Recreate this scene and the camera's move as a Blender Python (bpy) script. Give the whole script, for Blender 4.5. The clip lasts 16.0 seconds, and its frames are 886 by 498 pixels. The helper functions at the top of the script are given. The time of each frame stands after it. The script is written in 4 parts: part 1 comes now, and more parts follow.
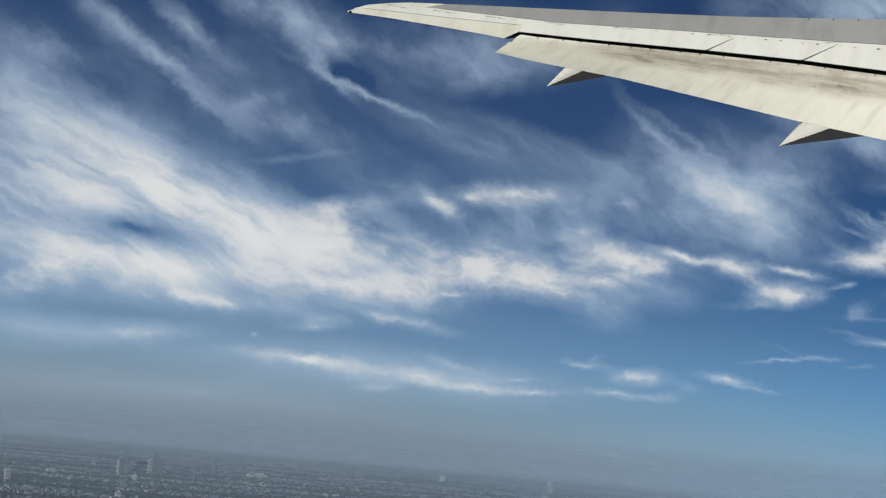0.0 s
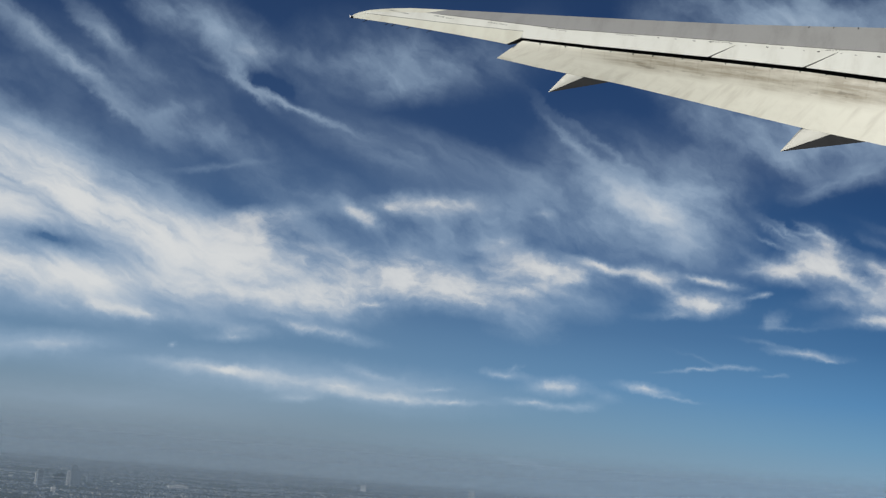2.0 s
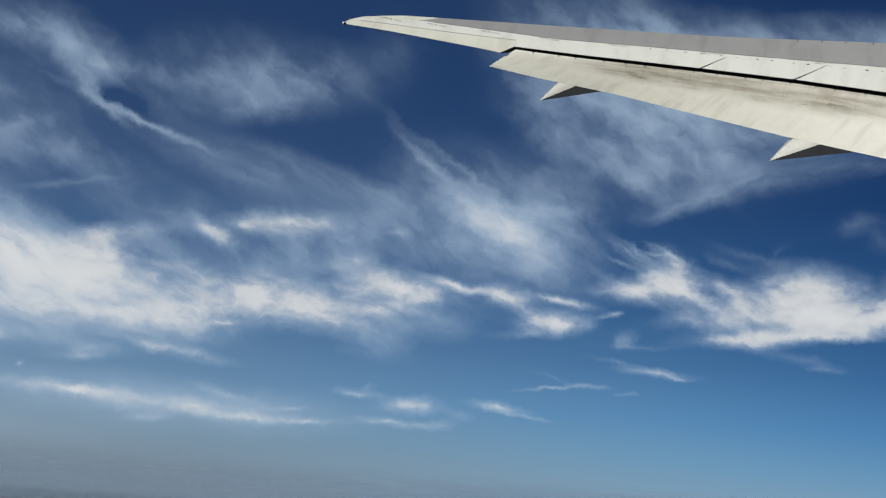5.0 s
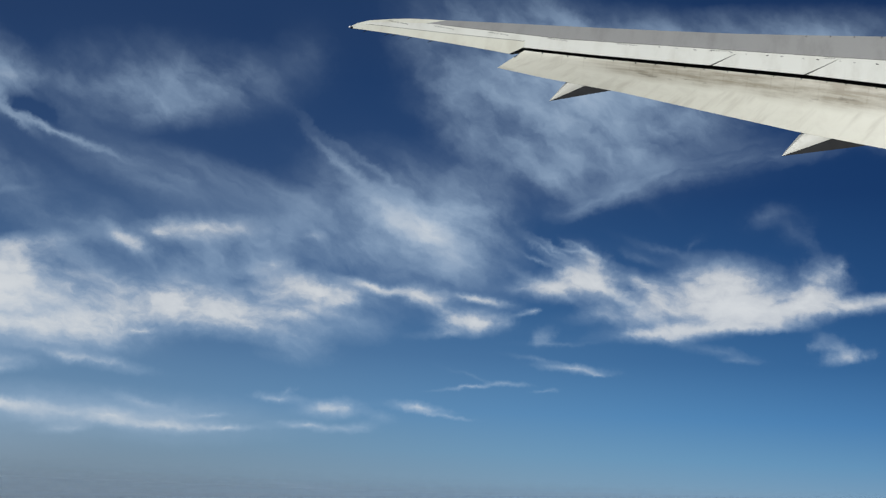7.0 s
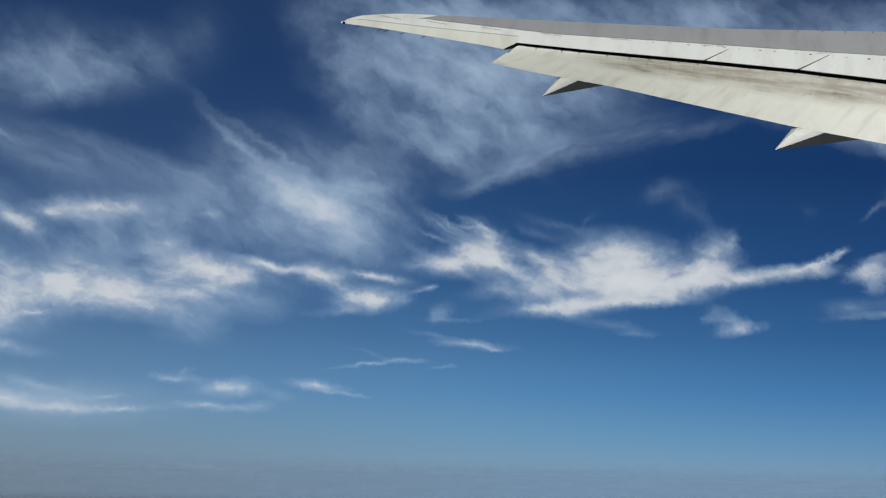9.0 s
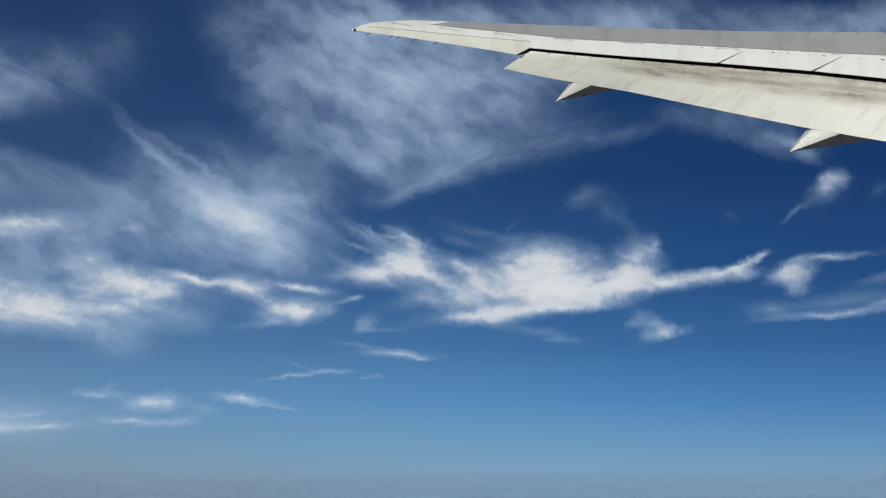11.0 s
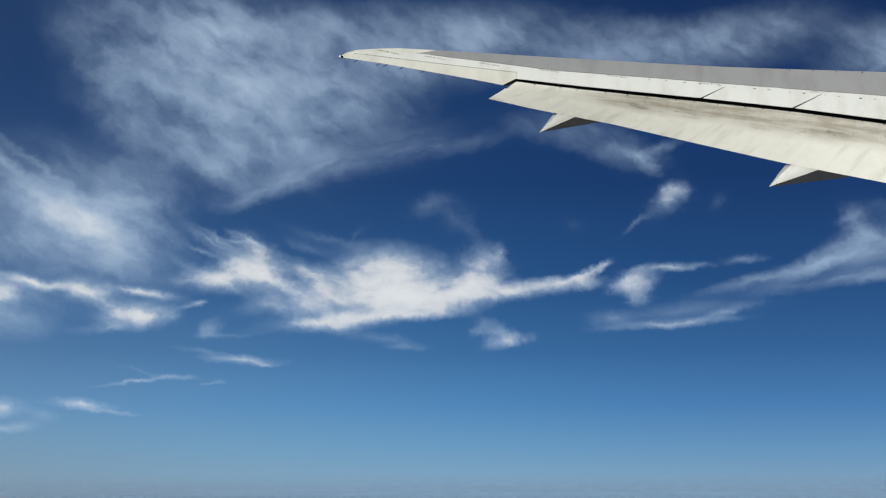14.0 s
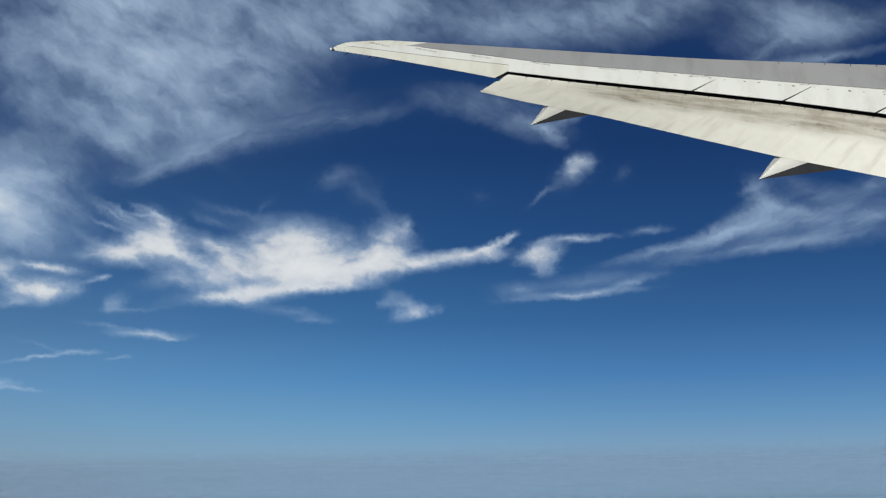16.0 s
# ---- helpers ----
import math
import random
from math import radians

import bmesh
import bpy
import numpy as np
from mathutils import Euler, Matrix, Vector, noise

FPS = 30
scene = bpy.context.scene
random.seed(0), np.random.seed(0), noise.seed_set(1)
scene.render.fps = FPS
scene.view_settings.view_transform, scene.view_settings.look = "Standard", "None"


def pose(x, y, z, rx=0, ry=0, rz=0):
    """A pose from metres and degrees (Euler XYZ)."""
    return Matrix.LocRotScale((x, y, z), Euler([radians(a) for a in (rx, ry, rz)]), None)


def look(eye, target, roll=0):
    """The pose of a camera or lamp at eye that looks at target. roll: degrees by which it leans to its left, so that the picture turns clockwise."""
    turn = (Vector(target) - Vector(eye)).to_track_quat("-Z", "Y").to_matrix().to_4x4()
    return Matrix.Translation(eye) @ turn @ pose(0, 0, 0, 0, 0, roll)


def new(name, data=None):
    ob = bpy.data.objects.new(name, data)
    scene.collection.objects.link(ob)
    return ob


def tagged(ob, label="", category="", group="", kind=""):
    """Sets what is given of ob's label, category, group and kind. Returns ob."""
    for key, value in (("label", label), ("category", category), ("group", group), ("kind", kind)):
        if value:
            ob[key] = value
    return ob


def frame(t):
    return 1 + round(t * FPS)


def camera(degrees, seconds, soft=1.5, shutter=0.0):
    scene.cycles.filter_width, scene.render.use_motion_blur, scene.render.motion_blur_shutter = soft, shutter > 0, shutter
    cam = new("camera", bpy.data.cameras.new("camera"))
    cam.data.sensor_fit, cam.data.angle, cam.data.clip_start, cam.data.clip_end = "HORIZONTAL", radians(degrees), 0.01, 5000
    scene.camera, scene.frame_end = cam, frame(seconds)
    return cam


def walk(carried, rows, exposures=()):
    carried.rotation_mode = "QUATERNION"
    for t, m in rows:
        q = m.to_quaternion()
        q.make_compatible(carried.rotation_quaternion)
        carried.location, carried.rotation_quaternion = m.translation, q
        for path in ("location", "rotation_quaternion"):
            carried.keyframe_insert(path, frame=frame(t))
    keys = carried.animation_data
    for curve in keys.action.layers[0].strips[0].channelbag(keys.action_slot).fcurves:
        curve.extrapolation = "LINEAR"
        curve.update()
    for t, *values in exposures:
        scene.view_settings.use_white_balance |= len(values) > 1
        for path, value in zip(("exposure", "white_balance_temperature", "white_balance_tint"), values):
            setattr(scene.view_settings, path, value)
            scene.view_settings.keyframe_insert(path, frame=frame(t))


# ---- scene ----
cam = camera(30.0, 16.0, soft=1.3)
# seconds, place in metres, turn in degrees
ROWS = [
    (0, 11.151, 1.945, 91.229, 96.966, -4.964, 11.936),
    (0.5, 10.610, 1.616, 91.177, 97.102, -5.029, 11.226),
    (1, 9.955, 1.578, 91.185, 97.155, -4.940, 10.384),
    (1.5, 9.313, 1.437, 91.060, 97.297, -4.756, 9.685),
    (2, 8.745, 1.141, 90.776, 97.547, -4.666, 9.159),
    (2.5, 8.107, 0.917, 90.605, 97.745, -4.622, 8.421),
    (3, 7.504, 0.556, 90.389, 97.951, -5.358, 6.897),
    (3.5, 6.832, 0.433, 90.261, 98.205, -5.352, 6.076),
    (4, 6.086, 0.304, 90.149, 98.356, -5.012, 5.454),
    (6.5, 2.326, 0.141, 89.830, 98.786, -2.983, 2.081),
    (7, 1.551, 0.208, 89.881, 98.765, -2.397, 1.469),
    (7.5, 0.791, 0.214, 90.021, 98.658, -1.809, 0.800),
    (8, 0.000, 0.002, 89.999, 98.502, -1.599, -0.240),
    (8.5, -0.826, 0.165, 90.294, 98.207, -1.469, -1.213),
    (9, -1.554, 0.233, 90.391, 98.071, -1.297, -1.991),
    (11.5, -5.081, 0.958, 90.413, 98.552, 0.094, -5.384),
    (12, -5.800, 0.948, 90.448, 98.676, -0.203, -6.554),
    (12.5, -6.494, 0.997, 90.522, 98.704, -0.023, -7.319),
    (13, -7.209, 1.209, 90.735, 98.561, 0.355, -8.002),
    (13.5, -7.931, 1.254, 90.919, 98.539, 0.458, -9.044),
    (14, -8.602, 1.432, 91.124, 98.632, 0.218, -9.818),
    (14.5, -9.229, 1.710, 91.217, 98.518, 0.563, -10.435),
    (15, -9.800, 2.199, 91.375, 98.339, 1.161, -10.874),
    (15.5, -10.397, 2.357, 91.561, 97.713, 1.087, -11.778),
    (16, -11.099, 2.272, 91.887, 97.641, 0.970, -12.964),
]

walk(cam, [(t, pose(x, y, z, rx, ry, rz)) for t, x, y, z, rx, ry, rz in ROWS],
     [(0, 0.03, 6480, 10), (1.5, -0.02, 6450, 10), (2, -0.04, 6440, 10), (2.5, -0.13, 6400, 10), (3, -0.05, 6420, 10), (4, -0.05, 6390, 10), (6.5, -0.05, 6230, 10), (7.2, -0.09, 6190, 10), (8, -0.17, 6150, 10),
      (9, -0.12, 6130, 10), (11.5, 0.04, 6200, 10), (16, 0.08, 6270, 10)])

# ---- light: sun behind the eye on the outboard side, hazy autumn sky with cirrus ----
SUN = Vector((-0.50, -0.82, 0.11)).normalized()
sun = new("sun", bpy.data.lights.new("sun", "SUN"))
sun.data.energy, sun.data.angle, sun.data.color = 3.12, radians(0.5), (1.0, 0.97, 0.89)
sun.matrix_world = look(SUN * 400, (0, 0, 0))

world = bpy.data.worlds.new("sky")
scene.world = world
world.use_nodes = True
wt = world.node_tree
wt.nodes.clear()


def feed(tree, socket, value):
    if isinstance(value, bpy.types.NodeSocket):
        tree.links.new(value, socket)
    else:
        socket.default_value = value


def calc(tree, operation, a, b=0.0, c=0.0, clamp=False):
    m = tree.nodes.new("ShaderNodeMath")
    m.operation, m.use_clamp = operation, clamp
    for i, value in enumerate((a, b, c)):
        feed(tree, m.inputs[i], value)
    return m.outputs[0]


def span(tree, value, lo, hi, to_lo=0.0, to_hi=1.0, smooth=True):
    m = tree.nodes.new("ShaderNodeMapRange")
    m.interpolation_type = "SMOOTHSTEP" if smooth else "LINEAR"
    feed(tree, m.inputs["Value"], value)
    for key, number in (("From Min", lo), ("From Max", hi), ("To Min", to_lo), ("To Max", to_hi)):
        feed(tree, m.inputs[key], number)
    return m.outputs["Result"]


def blend(tree, factor, a, b, how="MIX"):
    m = tree.nodes.new("ShaderNodeMix")
    m.data_type, m.blend_type = "RGBA", how
    feed(tree, m.inputs["Factor"], factor)
    for socket, value in ((m.inputs[6], a), (m.inputs[7], b)):
        feed(tree, socket, (*value, 1) if isinstance(value, tuple) and len(value) == 3 else value)
    return m.outputs[2]


def grain(tree, vector, scale, detail=6.0, rough=0.55, distortion=0.0, colour=False):
    m = tree.nodes.new("ShaderNodeTexNoise")
    feed(tree, m.inputs["Vector"], vector)
    for key, number in (("Scale", scale), ("Detail", detail), ("Roughness", rough), ("Distortion", distortion)):
        m.inputs[key].default_value = number
    return m.outputs["Color" if colour else "Fac"]


def mapped(tree, vector, turn=0.0, scale=(1, 1, 1), place=(0, 0, 0), kind="POINT"):
    m = tree.nodes.new("ShaderNodeMapping")
    m.vector_type = kind
    feed(tree, m.inputs["Vector"], vector)
    m.inputs["Location"].default_value = place
    m.inputs["Rotation"].default_value = (0, 0, radians(turn))
    m.inputs["Scale"].default_value = scale
    return m.outputs[0]


def vmath(tree, operation, a, b):
    m = tree.nodes.new("ShaderNodeVectorMath")
    m.operation = operation
    feed(tree, m.inputs[0], a)
    feed(tree, m.inputs[1], b)
    return m.outputs[0]


def ramp(tree, value, stops):
    m = tree.nodes.new("ShaderNodeValToRGB")
    feed(tree, m.inputs[0], value)
    while len(m.color_ramp.elements) < len(stops):
        m.color_ramp.elements.new(0.5)
    for element, (at, colour) in zip(m.color_ramp.elements, stops):
        element.position, element.color = at, (*colour, 1)
    return m.outputs[0]


# bearing and height of the sky in degrees
coord = wt.nodes.new("ShaderNodeTexCoord").outputs["Generated"]
axes = wt.nodes.new("ShaderNodeSeparateXYZ")
wt.links.new(coord, axes.inputs[0])
bearing = calc(wt, "MULTIPLY", calc(wt, "ARCTAN2", axes.outputs[0], axes.outputs[1]), 57.2958)
height = calc(wt, "MULTIPLY", calc(wt, "ARCSINE", axes.outputs[2]), 57.2958)
flat = wt.nodes.new("ShaderNodeCombineXYZ")
wt.links.new(bearing, flat.inputs[0])
wt.links.new(height, flat.inputs[1])
plain = flat.outputs[0]

# uneven edges: large drift and fine fraying
drift = vmath(wt, "SUBTRACT", grain(wt, plain, 0.28, 3.0, 0.5, colour=True), (0.5, 0.5, 0.5))
fray = vmath(wt, "SUBTRACT", grain(wt, plain, 1.41, 5.0, 0.6, colour=True), (0.5, 0.5, 0.5))
shred = vmath(wt, "SUBTRACT", grain(wt, plain, 4.5, 4.0, 0.6, colour=True), (0.5, 0.5, 0.5))
bent = vmath(wt, "ADD", plain, vmath(wt, "ADD", vmath(wt, "MULTIPLY", drift, (0.70, 0.40, 0)), vmath(wt, "ADD", vmath(wt, "MULTIPLY", fray, (0.95, 0.34, 0)), vmath(wt, "MULTIPLY", shred, (0.32, 0.09, 0)))))


class Cover:
    """The sum of the cloud cover of one kind."""
    total = 0.0


fan, mottled, rising, sheet, puff = Cover(), Cover(), Cover(), Cover(), Cover()


def cloud(cover, az, el, wide, high, lean, dense):
    """One bank of cloud: where it stands in the sky, its half sizes and its lean in degrees, and how dense it is."""
    m = mapped(wt, bent, lean, (2.05 * wide / math.cos(radians(el)), 2.2 * high, 50), (az, el, 0), "TEXTURE")
    g = wt.nodes.new("ShaderNodeTexGradient")
    g.gradient_type = "QUADRATIC_SPHERE"
    wt.links.new(m, g.inputs[0])
    cover.total = calc(wt, "MULTIPLY_ADD", g.outputs[1], dense, cover.total)


cloud(fan, -23.21, 12.64, 3.33, 0.25, -32, 0.55)
cloud(mottled, -23.09, 12.37, 2.94, 0.78, -30, 0.16)
cloud(fan, -25.69, 13.94, 2.35, 0.43, -33, 0.22)
cloud(fan, -22.12, 13.62, 1.47, 0.31, -37, 0.45)
cloud(mottled, -27.23, 12.43, 2.35, 0.88, -23, 0.30)
cloud(mottled, -27.58, 10.69, 2.35, 0.59, -24, 0.30)
cloud(fan, -11.31, 10.88, 3.92, 0.51, -12, 0.10)
cloud(mottled, -14.50, 12.39, 1.76, 0.59, -27, 0.10)
cloud(mottled, -13.49, 13.55, 2.15, 0.82, -1, 0.30)
cloud(mottled, -11.81, 12.87, 1.08, 0.47, 14, 0.32)
cloud(mottled, -10.27, 13.82, 1.37, 0.78, 3, 0.32)
cloud(fan, -21.33, 11.16, 1.08, 0.16, -32, 0.42)
cloud(mottled, -19.37, 10.70, 1.76, 0.51, -16, 0.25)
cloud(mottled, -18.34, 10.82, 2.15, 0.59, -10, 0.26)
cloud(fan, -17.76, 9.70, 1.57, 0.12, 12, 0.22)
cloud(mottled, -19.81, 11.34, 0.98, 0.31, 16, 0.35)
cloud(fan, -24.63, 9.32, 5.87, 0.98, -17, 1.05)
cloud(mottled, -25.10, 10.32, 5.09, 1.17, -19, 0.40)
cloud(fan, -26.22, 7.93, 4.70, 1.17, -15, 1.10)
cloud(fan, -21.11, 7.83, 5.09, 0.88, -18, 1.15)
cloud(fan, -25.40, 6.57, 4.50, 1.27, -5, 1.10)
cloud(puff, -25.55, 5.15, 3.72, 0.88, 1, 0.50)
cloud(fan, -21.40, 5.38, 5.09, 0.98, -2, 1.15)
cloud(fan, -18.70, 6.89, 4.31, 0.98, -15, 1.05)
cloud(puff, -17.63, 5.40, 3.72, 0.59, -0, 0.40)
cloud(puff, -14.99, 6.26, 2.94, 1.02, -11, 0.52)
cloud(puff, -16.04, 7.38, 2.15, 0.63, -5, 0.47)
cloud(puff, -13.80, 5.38, 1.76, 0.43, 1, 0.50)
cloud(puff, -22.82, 6.52, 1.66, 0.35, -6, -0.85)
cloud(fan, -23.32, 6.53, 2.55, 0.49, -3, -1.50)
cloud(fan, -20.27, 8.58, 2.35, 0.27, -26, -0.25)
cloud(puff, -15.93, 8.14, 1.96, 0.31, 10, 0.40)
cloud(fan, -14.02, 7.59, 1.66, 0.31, -36, 0.45)
cloud(puff, -26.62, 4.15, 1.57, 0.39, 6, 0.36)
cloud(puff, -20.11, 4.45, 2.35, 0.23, -2, 0.47)
cloud(puff, -13.41, 4.30, 1.47, 0.18, -7, 0.54)
cloud(puff, -16.30, 4.18, 0.78, 0.18, 3, 0.32)
cloud(puff, -14.81, 4.46, 0.98, 0.12, -9, 0.29)
cloud(puff, -12.96, 8.57, 0.90, 0.23, -30, 0.42)
cloud(puff, -12.50, 8.28, 0.59, 0.23, -18, 0.29)
cloud(puff, -10.30, 9.02, 1.57, 0.35, 5, 0.90)
cloud(puff, -11.25, 9.01, 0.59, 0.20, 14, 0.29)
cloud(mottled, -8.49, 8.69, 1.76, 0.47, -7, 0.40)
cloud(mottled, -9.15, 7.66, 3.33, 0.78, -3, 0.60)
cloud(puff, -10.89, 6.53, 1.86, 0.63, -12, 0.79)
cloud(puff, -9.01, 6.06, 2.15, 0.55, -4, 0.61)
cloud(puff, -7.51, 6.76, 1.57, 0.47, 9, 0.50)
cloud(puff, -6.10, 6.96, 1.17, 0.35, 16, 0.43)
cloud(puff, -7.73, 7.96, 0.70, 0.23, 7, 0.43)
cloud(puff, -6.39, 8.99, 0.47, 0.18, -0, 0.29)
cloud(puff, -6.81, 6.30, 0.59, 0.20, 22, 0.36)
cloud(puff, -5.48, 6.29, 1.17, 0.23, -11, 0.22)
cloud(mottled, -6.73, 5.17, 0.88, 0.35, -16, 0.40)
cloud(mottled, -5.07, 5.88, 1.37, 0.47, -1, 0.25)
cloud(mottled, -2.85, 9.90, 2.74, 1.57, -22, 0.52)
cloud(mottled, -4.75, 9.71, 2.55, 1.17, -16, 0.33)
cloud(fan, -2.79, 9.06, 1.86, 0.47, -32, 0.36)
cloud(fan, -1.90, 8.53, 1.57, 0.51, -32, 0.28)
cloud(fan, -5.87, 11.99, 1.86, 0.18, -41, 0.14)
cloud(fan, -4.75, 11.05, 2.15, 0.27, -36, 0.14)
cloud(fan, -7.49, 10.44, 3.52, 0.39, -15, 0.24)
cloud(mottled, -1.11, 9.77, 1.17, 1.17, -51, 0.35)
cloud(puff, -12.04, 5.45, 0.51, 0.08, 5, 0.43)
cloud(sheet, -14.99, 2.64, 6.07, 0.59, -1, 0.85)
cloud(puff, -13.14, 2.48, 2.94, 0.31, -0, 0.34)
cloud(puff, -16.63, 2.74, 1.76, 0.23, -2, 0.28)
cloud(puff, -11.10, 2.29, 1.66, 0.18, 2, 0.46)
cloud(puff, -17.74, 2.77, 2.15, 0.18, -2, 0.32)
cloud(puff, -11.91, 3.05, 0.98, 0.14, -13, 0.32)
cloud(puff, -14.46, 1.96, 0.74, 0.14, 3, 0.40)
cloud(puff, -8.96, 2.31, 1.27, 0.08, 1, 0.36)
cloud(puff, -9.74, 2.69, 0.88, 0.06, 5, 0.25)
cloud(sheet, -23.39, 2.98, 2.55, 0.31, 9, 0.75)
cloud(puff, -22.31, 3.04, 1.08, 0.18, 8, 0.29)
cloud(sheet, -26.30, 2.95, 2.94, 0.47, -1, 0.75)
cloud(sheet, -20.96, 1.36, 7.83, 0.59, 2, 0.30)
cloud(puff, -18.80, 3.42, 0.16, 0.10, 4, 0.43)
cloud(puff, -7.36, 3.37, 0.70, 0.14, -1, 0.50)
cloud(puff, -7.00, 3.63, 0.23, 0.10, 22, 0.29)
cloud(puff, -5.55, 3.10, 1.02, 0.25, 2, 0.58)
cloud(puff, -4.99, 3.16, 0.49, 0.20, -11, 0.36)
cloud(puff, -6.13, 2.47, 1.14, 0.12, -1, 0.47)
cloud(puff, -4.38, 2.53, 0.69, 0.16, 10, 0.25)
cloud(puff, -3.65, 2.89, 0.49, 0.14, -11, 0.25)
cloud(puff, -2.48, 3.19, 0.90, 0.14, -6, 0.54)
cloud(puff, -1.49, 2.97, 0.88, 0.05, -4, 0.29)
cloud(puff, -0.79, 3.98, 0.98, 0.06, 9, 0.42)
cloud(puff, 0.62, 4.15, 0.67, 0.08, 1, 0.45)
cloud(puff, -0.62, 4.37, 1.08, 0.08, -16, 0.10)
cloud(sheet, -13.25, -0.12, 9.79, 0.43, -2, 0.25)
cloud(puff, -5.45, 0.24, 1.76, 0.08, -5, 0.10)
cloud(mottled, -18.84, 14.47, 1.57, 0.78, -16, 0.62)
cloud(mottled, -20.46, 12.47, 3.92, 1.57, -16, 0.20)
cloud(mottled, -12.85, 14.05, 2.74, 1.17, -3, 0.24)
cloud(mottled, -20.09, 14.63, 0.98, 0.47, -31, 0.40)
cloud(mottled, -17.48, 14.00, 1.17, 0.55, -21, 0.60)
cloud(puff, -16.78, 13.69, 0.82, 0.27, 3, 0.32)
cloud(mottled, -17.59, 13.03, 0.59, 0.29, -42, 0.50)
cloud(fan, -16.82, 12.37, 0.78, 0.12, -32, 0.40)
cloud(fan, -15.23, 11.94, 1.47, 0.10, -18, 0.48)
cloud(fan, -13.56, 11.34, 1.47, 0.18, -17, 0.28)
cloud(mottled, -16.21, 12.73, 0.88, 0.29, -14, -0.28)
cloud(fan, -16.21, 12.73, 0.98, 0.27, -14, -0.15)
cloud(fan, -12.06, 10.44, 2.74, 0.67, -17, 0.16)
cloud(puff, -4.22, 7.38, 0.98, 0.14, -11, 0.55)
cloud(puff, -2.55, 7.03, 0.82, 0.27, -9, 0.62)
cloud(puff, -1.72, 6.64, 0.70, 0.18, -27, 0.45)
cloud(puff, -0.61, 6.30, 0.86, 0.31, 4, 0.85)
cloud(puff, -0.65, 7.05, 0.82, 0.10, -7, 0.45)
cloud(puff, -1.87, 5.82, 0.98, 0.14, 4, 0.25)
cloud(puff, 1.26, 6.72, 0.23, 0.08, 10, 0.45)
cloud(puff, -6.45, 7.23, 1.17, 0.35, -4, 0.35)
cloud(puff, -5.41, 6.67, 0.78, 0.20, 12, 0.35)
cloud(puff, -6.51, 6.12, 0.70, 0.23, -17, 0.22)
cloud(mottled, -2.38, 9.06, 2.35, 1.14, -21, 0.20)
cloud(fan, -2.38, 9.06, 1.86, 0.31, -28, 0.22)
cloud(puff, 2.94, 7.66, 1.66, 0.39, -2, 0.42)
cloud(puff, 3.36, 8.54, 0.82, 0.39, -25, 0.45)
cloud(puff, 5.57, 6.05, 1.17, 0.22, -1, 0.35)
cloud(mottled, -14.25, 8.98, 3.92, 0.98, -10, 0.28)
cloud(fan, -10.80, 10.55, 4.70, 0.70, -17, 0.12)
cloud(mottled, -7.87, 9.16, 2.94, 0.88, -5, 0.34)
cloud(fan, -16.26, 12.32, 2.35, 0.12, -19, 0.35)
cloud(mottled, -5.31, 11.39, 1.17, 0.59, -37, 0.10)
cloud(puff, -16.64, 3.92, 1.17, 0.18, 4, 0.30)
cloud(fan, -5.31, 11.39, 1.17, 0.10, -42, 0.14)
cloud(mottled, 1.19, 11.72, 1.76, 1.17, -19, 0.20)
cloud(mottled, -0.14, 14.15, 2.55, 1.37, -19, 0.24)
cloud(mottled, 4.02, 12.18, 1.76, 0.98, 9, 0.25)
cloud(puff, 2.83, 4.77, 1.02, 0.12, -5, 0.58)
cloud(puff, -11.44, 6.39, 2.55, 0.70, 3, 0.34)
cloud(puff, 3.61, 4.62, 0.31, 0.06, -6, 0.43)
cloud(puff, 1.61, 5.09, 0.88, 0.08, -7, 0.20)
cloud(puff, 1.92, 3.99, 0.39, 0.06, 5, 0.25)
cloud(puff, 1.72, 5.87, 0.39, 0.25, 32, 0.29)
cloud(puff, 0.99, 6.62, 0.35, 0.10, 22, 0.20)
cloud(puff, 2.19, 5.64, 1.17, 0.08, 1, 0.13)
cloud(puff, -5.92, 0.34, 1.47, 0.06, -3, 0.25)
cloud(puff, -9.11, 0.09, 1.17, 0.06, 1, 0.15)
cloud(puff, 1.08, 7.50, 1.17, 0.20, 5, 0.15)
cloud(puff, 2.16, 7.60, 1.37, 0.35, 6, 0.24)
cloud(puff, 3.46, 7.87, 0.88, 0.51, -24, 0.26)
cloud(puff, 3.39, 8.45, 0.59, 0.27, -44, 0.17)
cloud(fan, 2.71, 8.88, 0.74, 0.08, -6, 0.40)
cloud(fan, 1.56, 8.46, 0.55, 0.08, -23, 0.60)
cloud(fan, 1.95, 8.77, 0.55, 0.06, -28, 0.40)
cloud(puff, 4.16, 7.50, 0.78, 0.20, -29, 0.19)
cloud(puff, 5.19, 7.86, 0.74, 0.29, -24, 0.41)
cloud(puff, 5.72, 7.35, 0.98, 0.27, -12, 0.24)
cloud(puff, 6.91, 7.67, 1.17, 0.51, -2, 0.58)
cloud(puff, 8.08, 7.63, 1.21, 0.59, -2, 1.25)
cloud(puff, 7.79, 7.04, 2.35, 0.43, 0, 1.05)
cloud(puff, 9.66, 7.02, 1.76, 0.43, 4, 1.15)
cloud(puff, 10.81, 7.37, 1.08, 0.47, 22, 0.78)
cloud(puff, 11.20, 8.00, 0.59, 0.55, -65, 0.55)
cloud(puff, 11.79, 8.50, 0.31, 0.23, 27, 0.36)
cloud(puff, 12.44, 7.18, 1.66, 0.23, 5, 0.79)
cloud(puff, 13.95, 7.43, 1.08, 0.18, 5, 0.68)
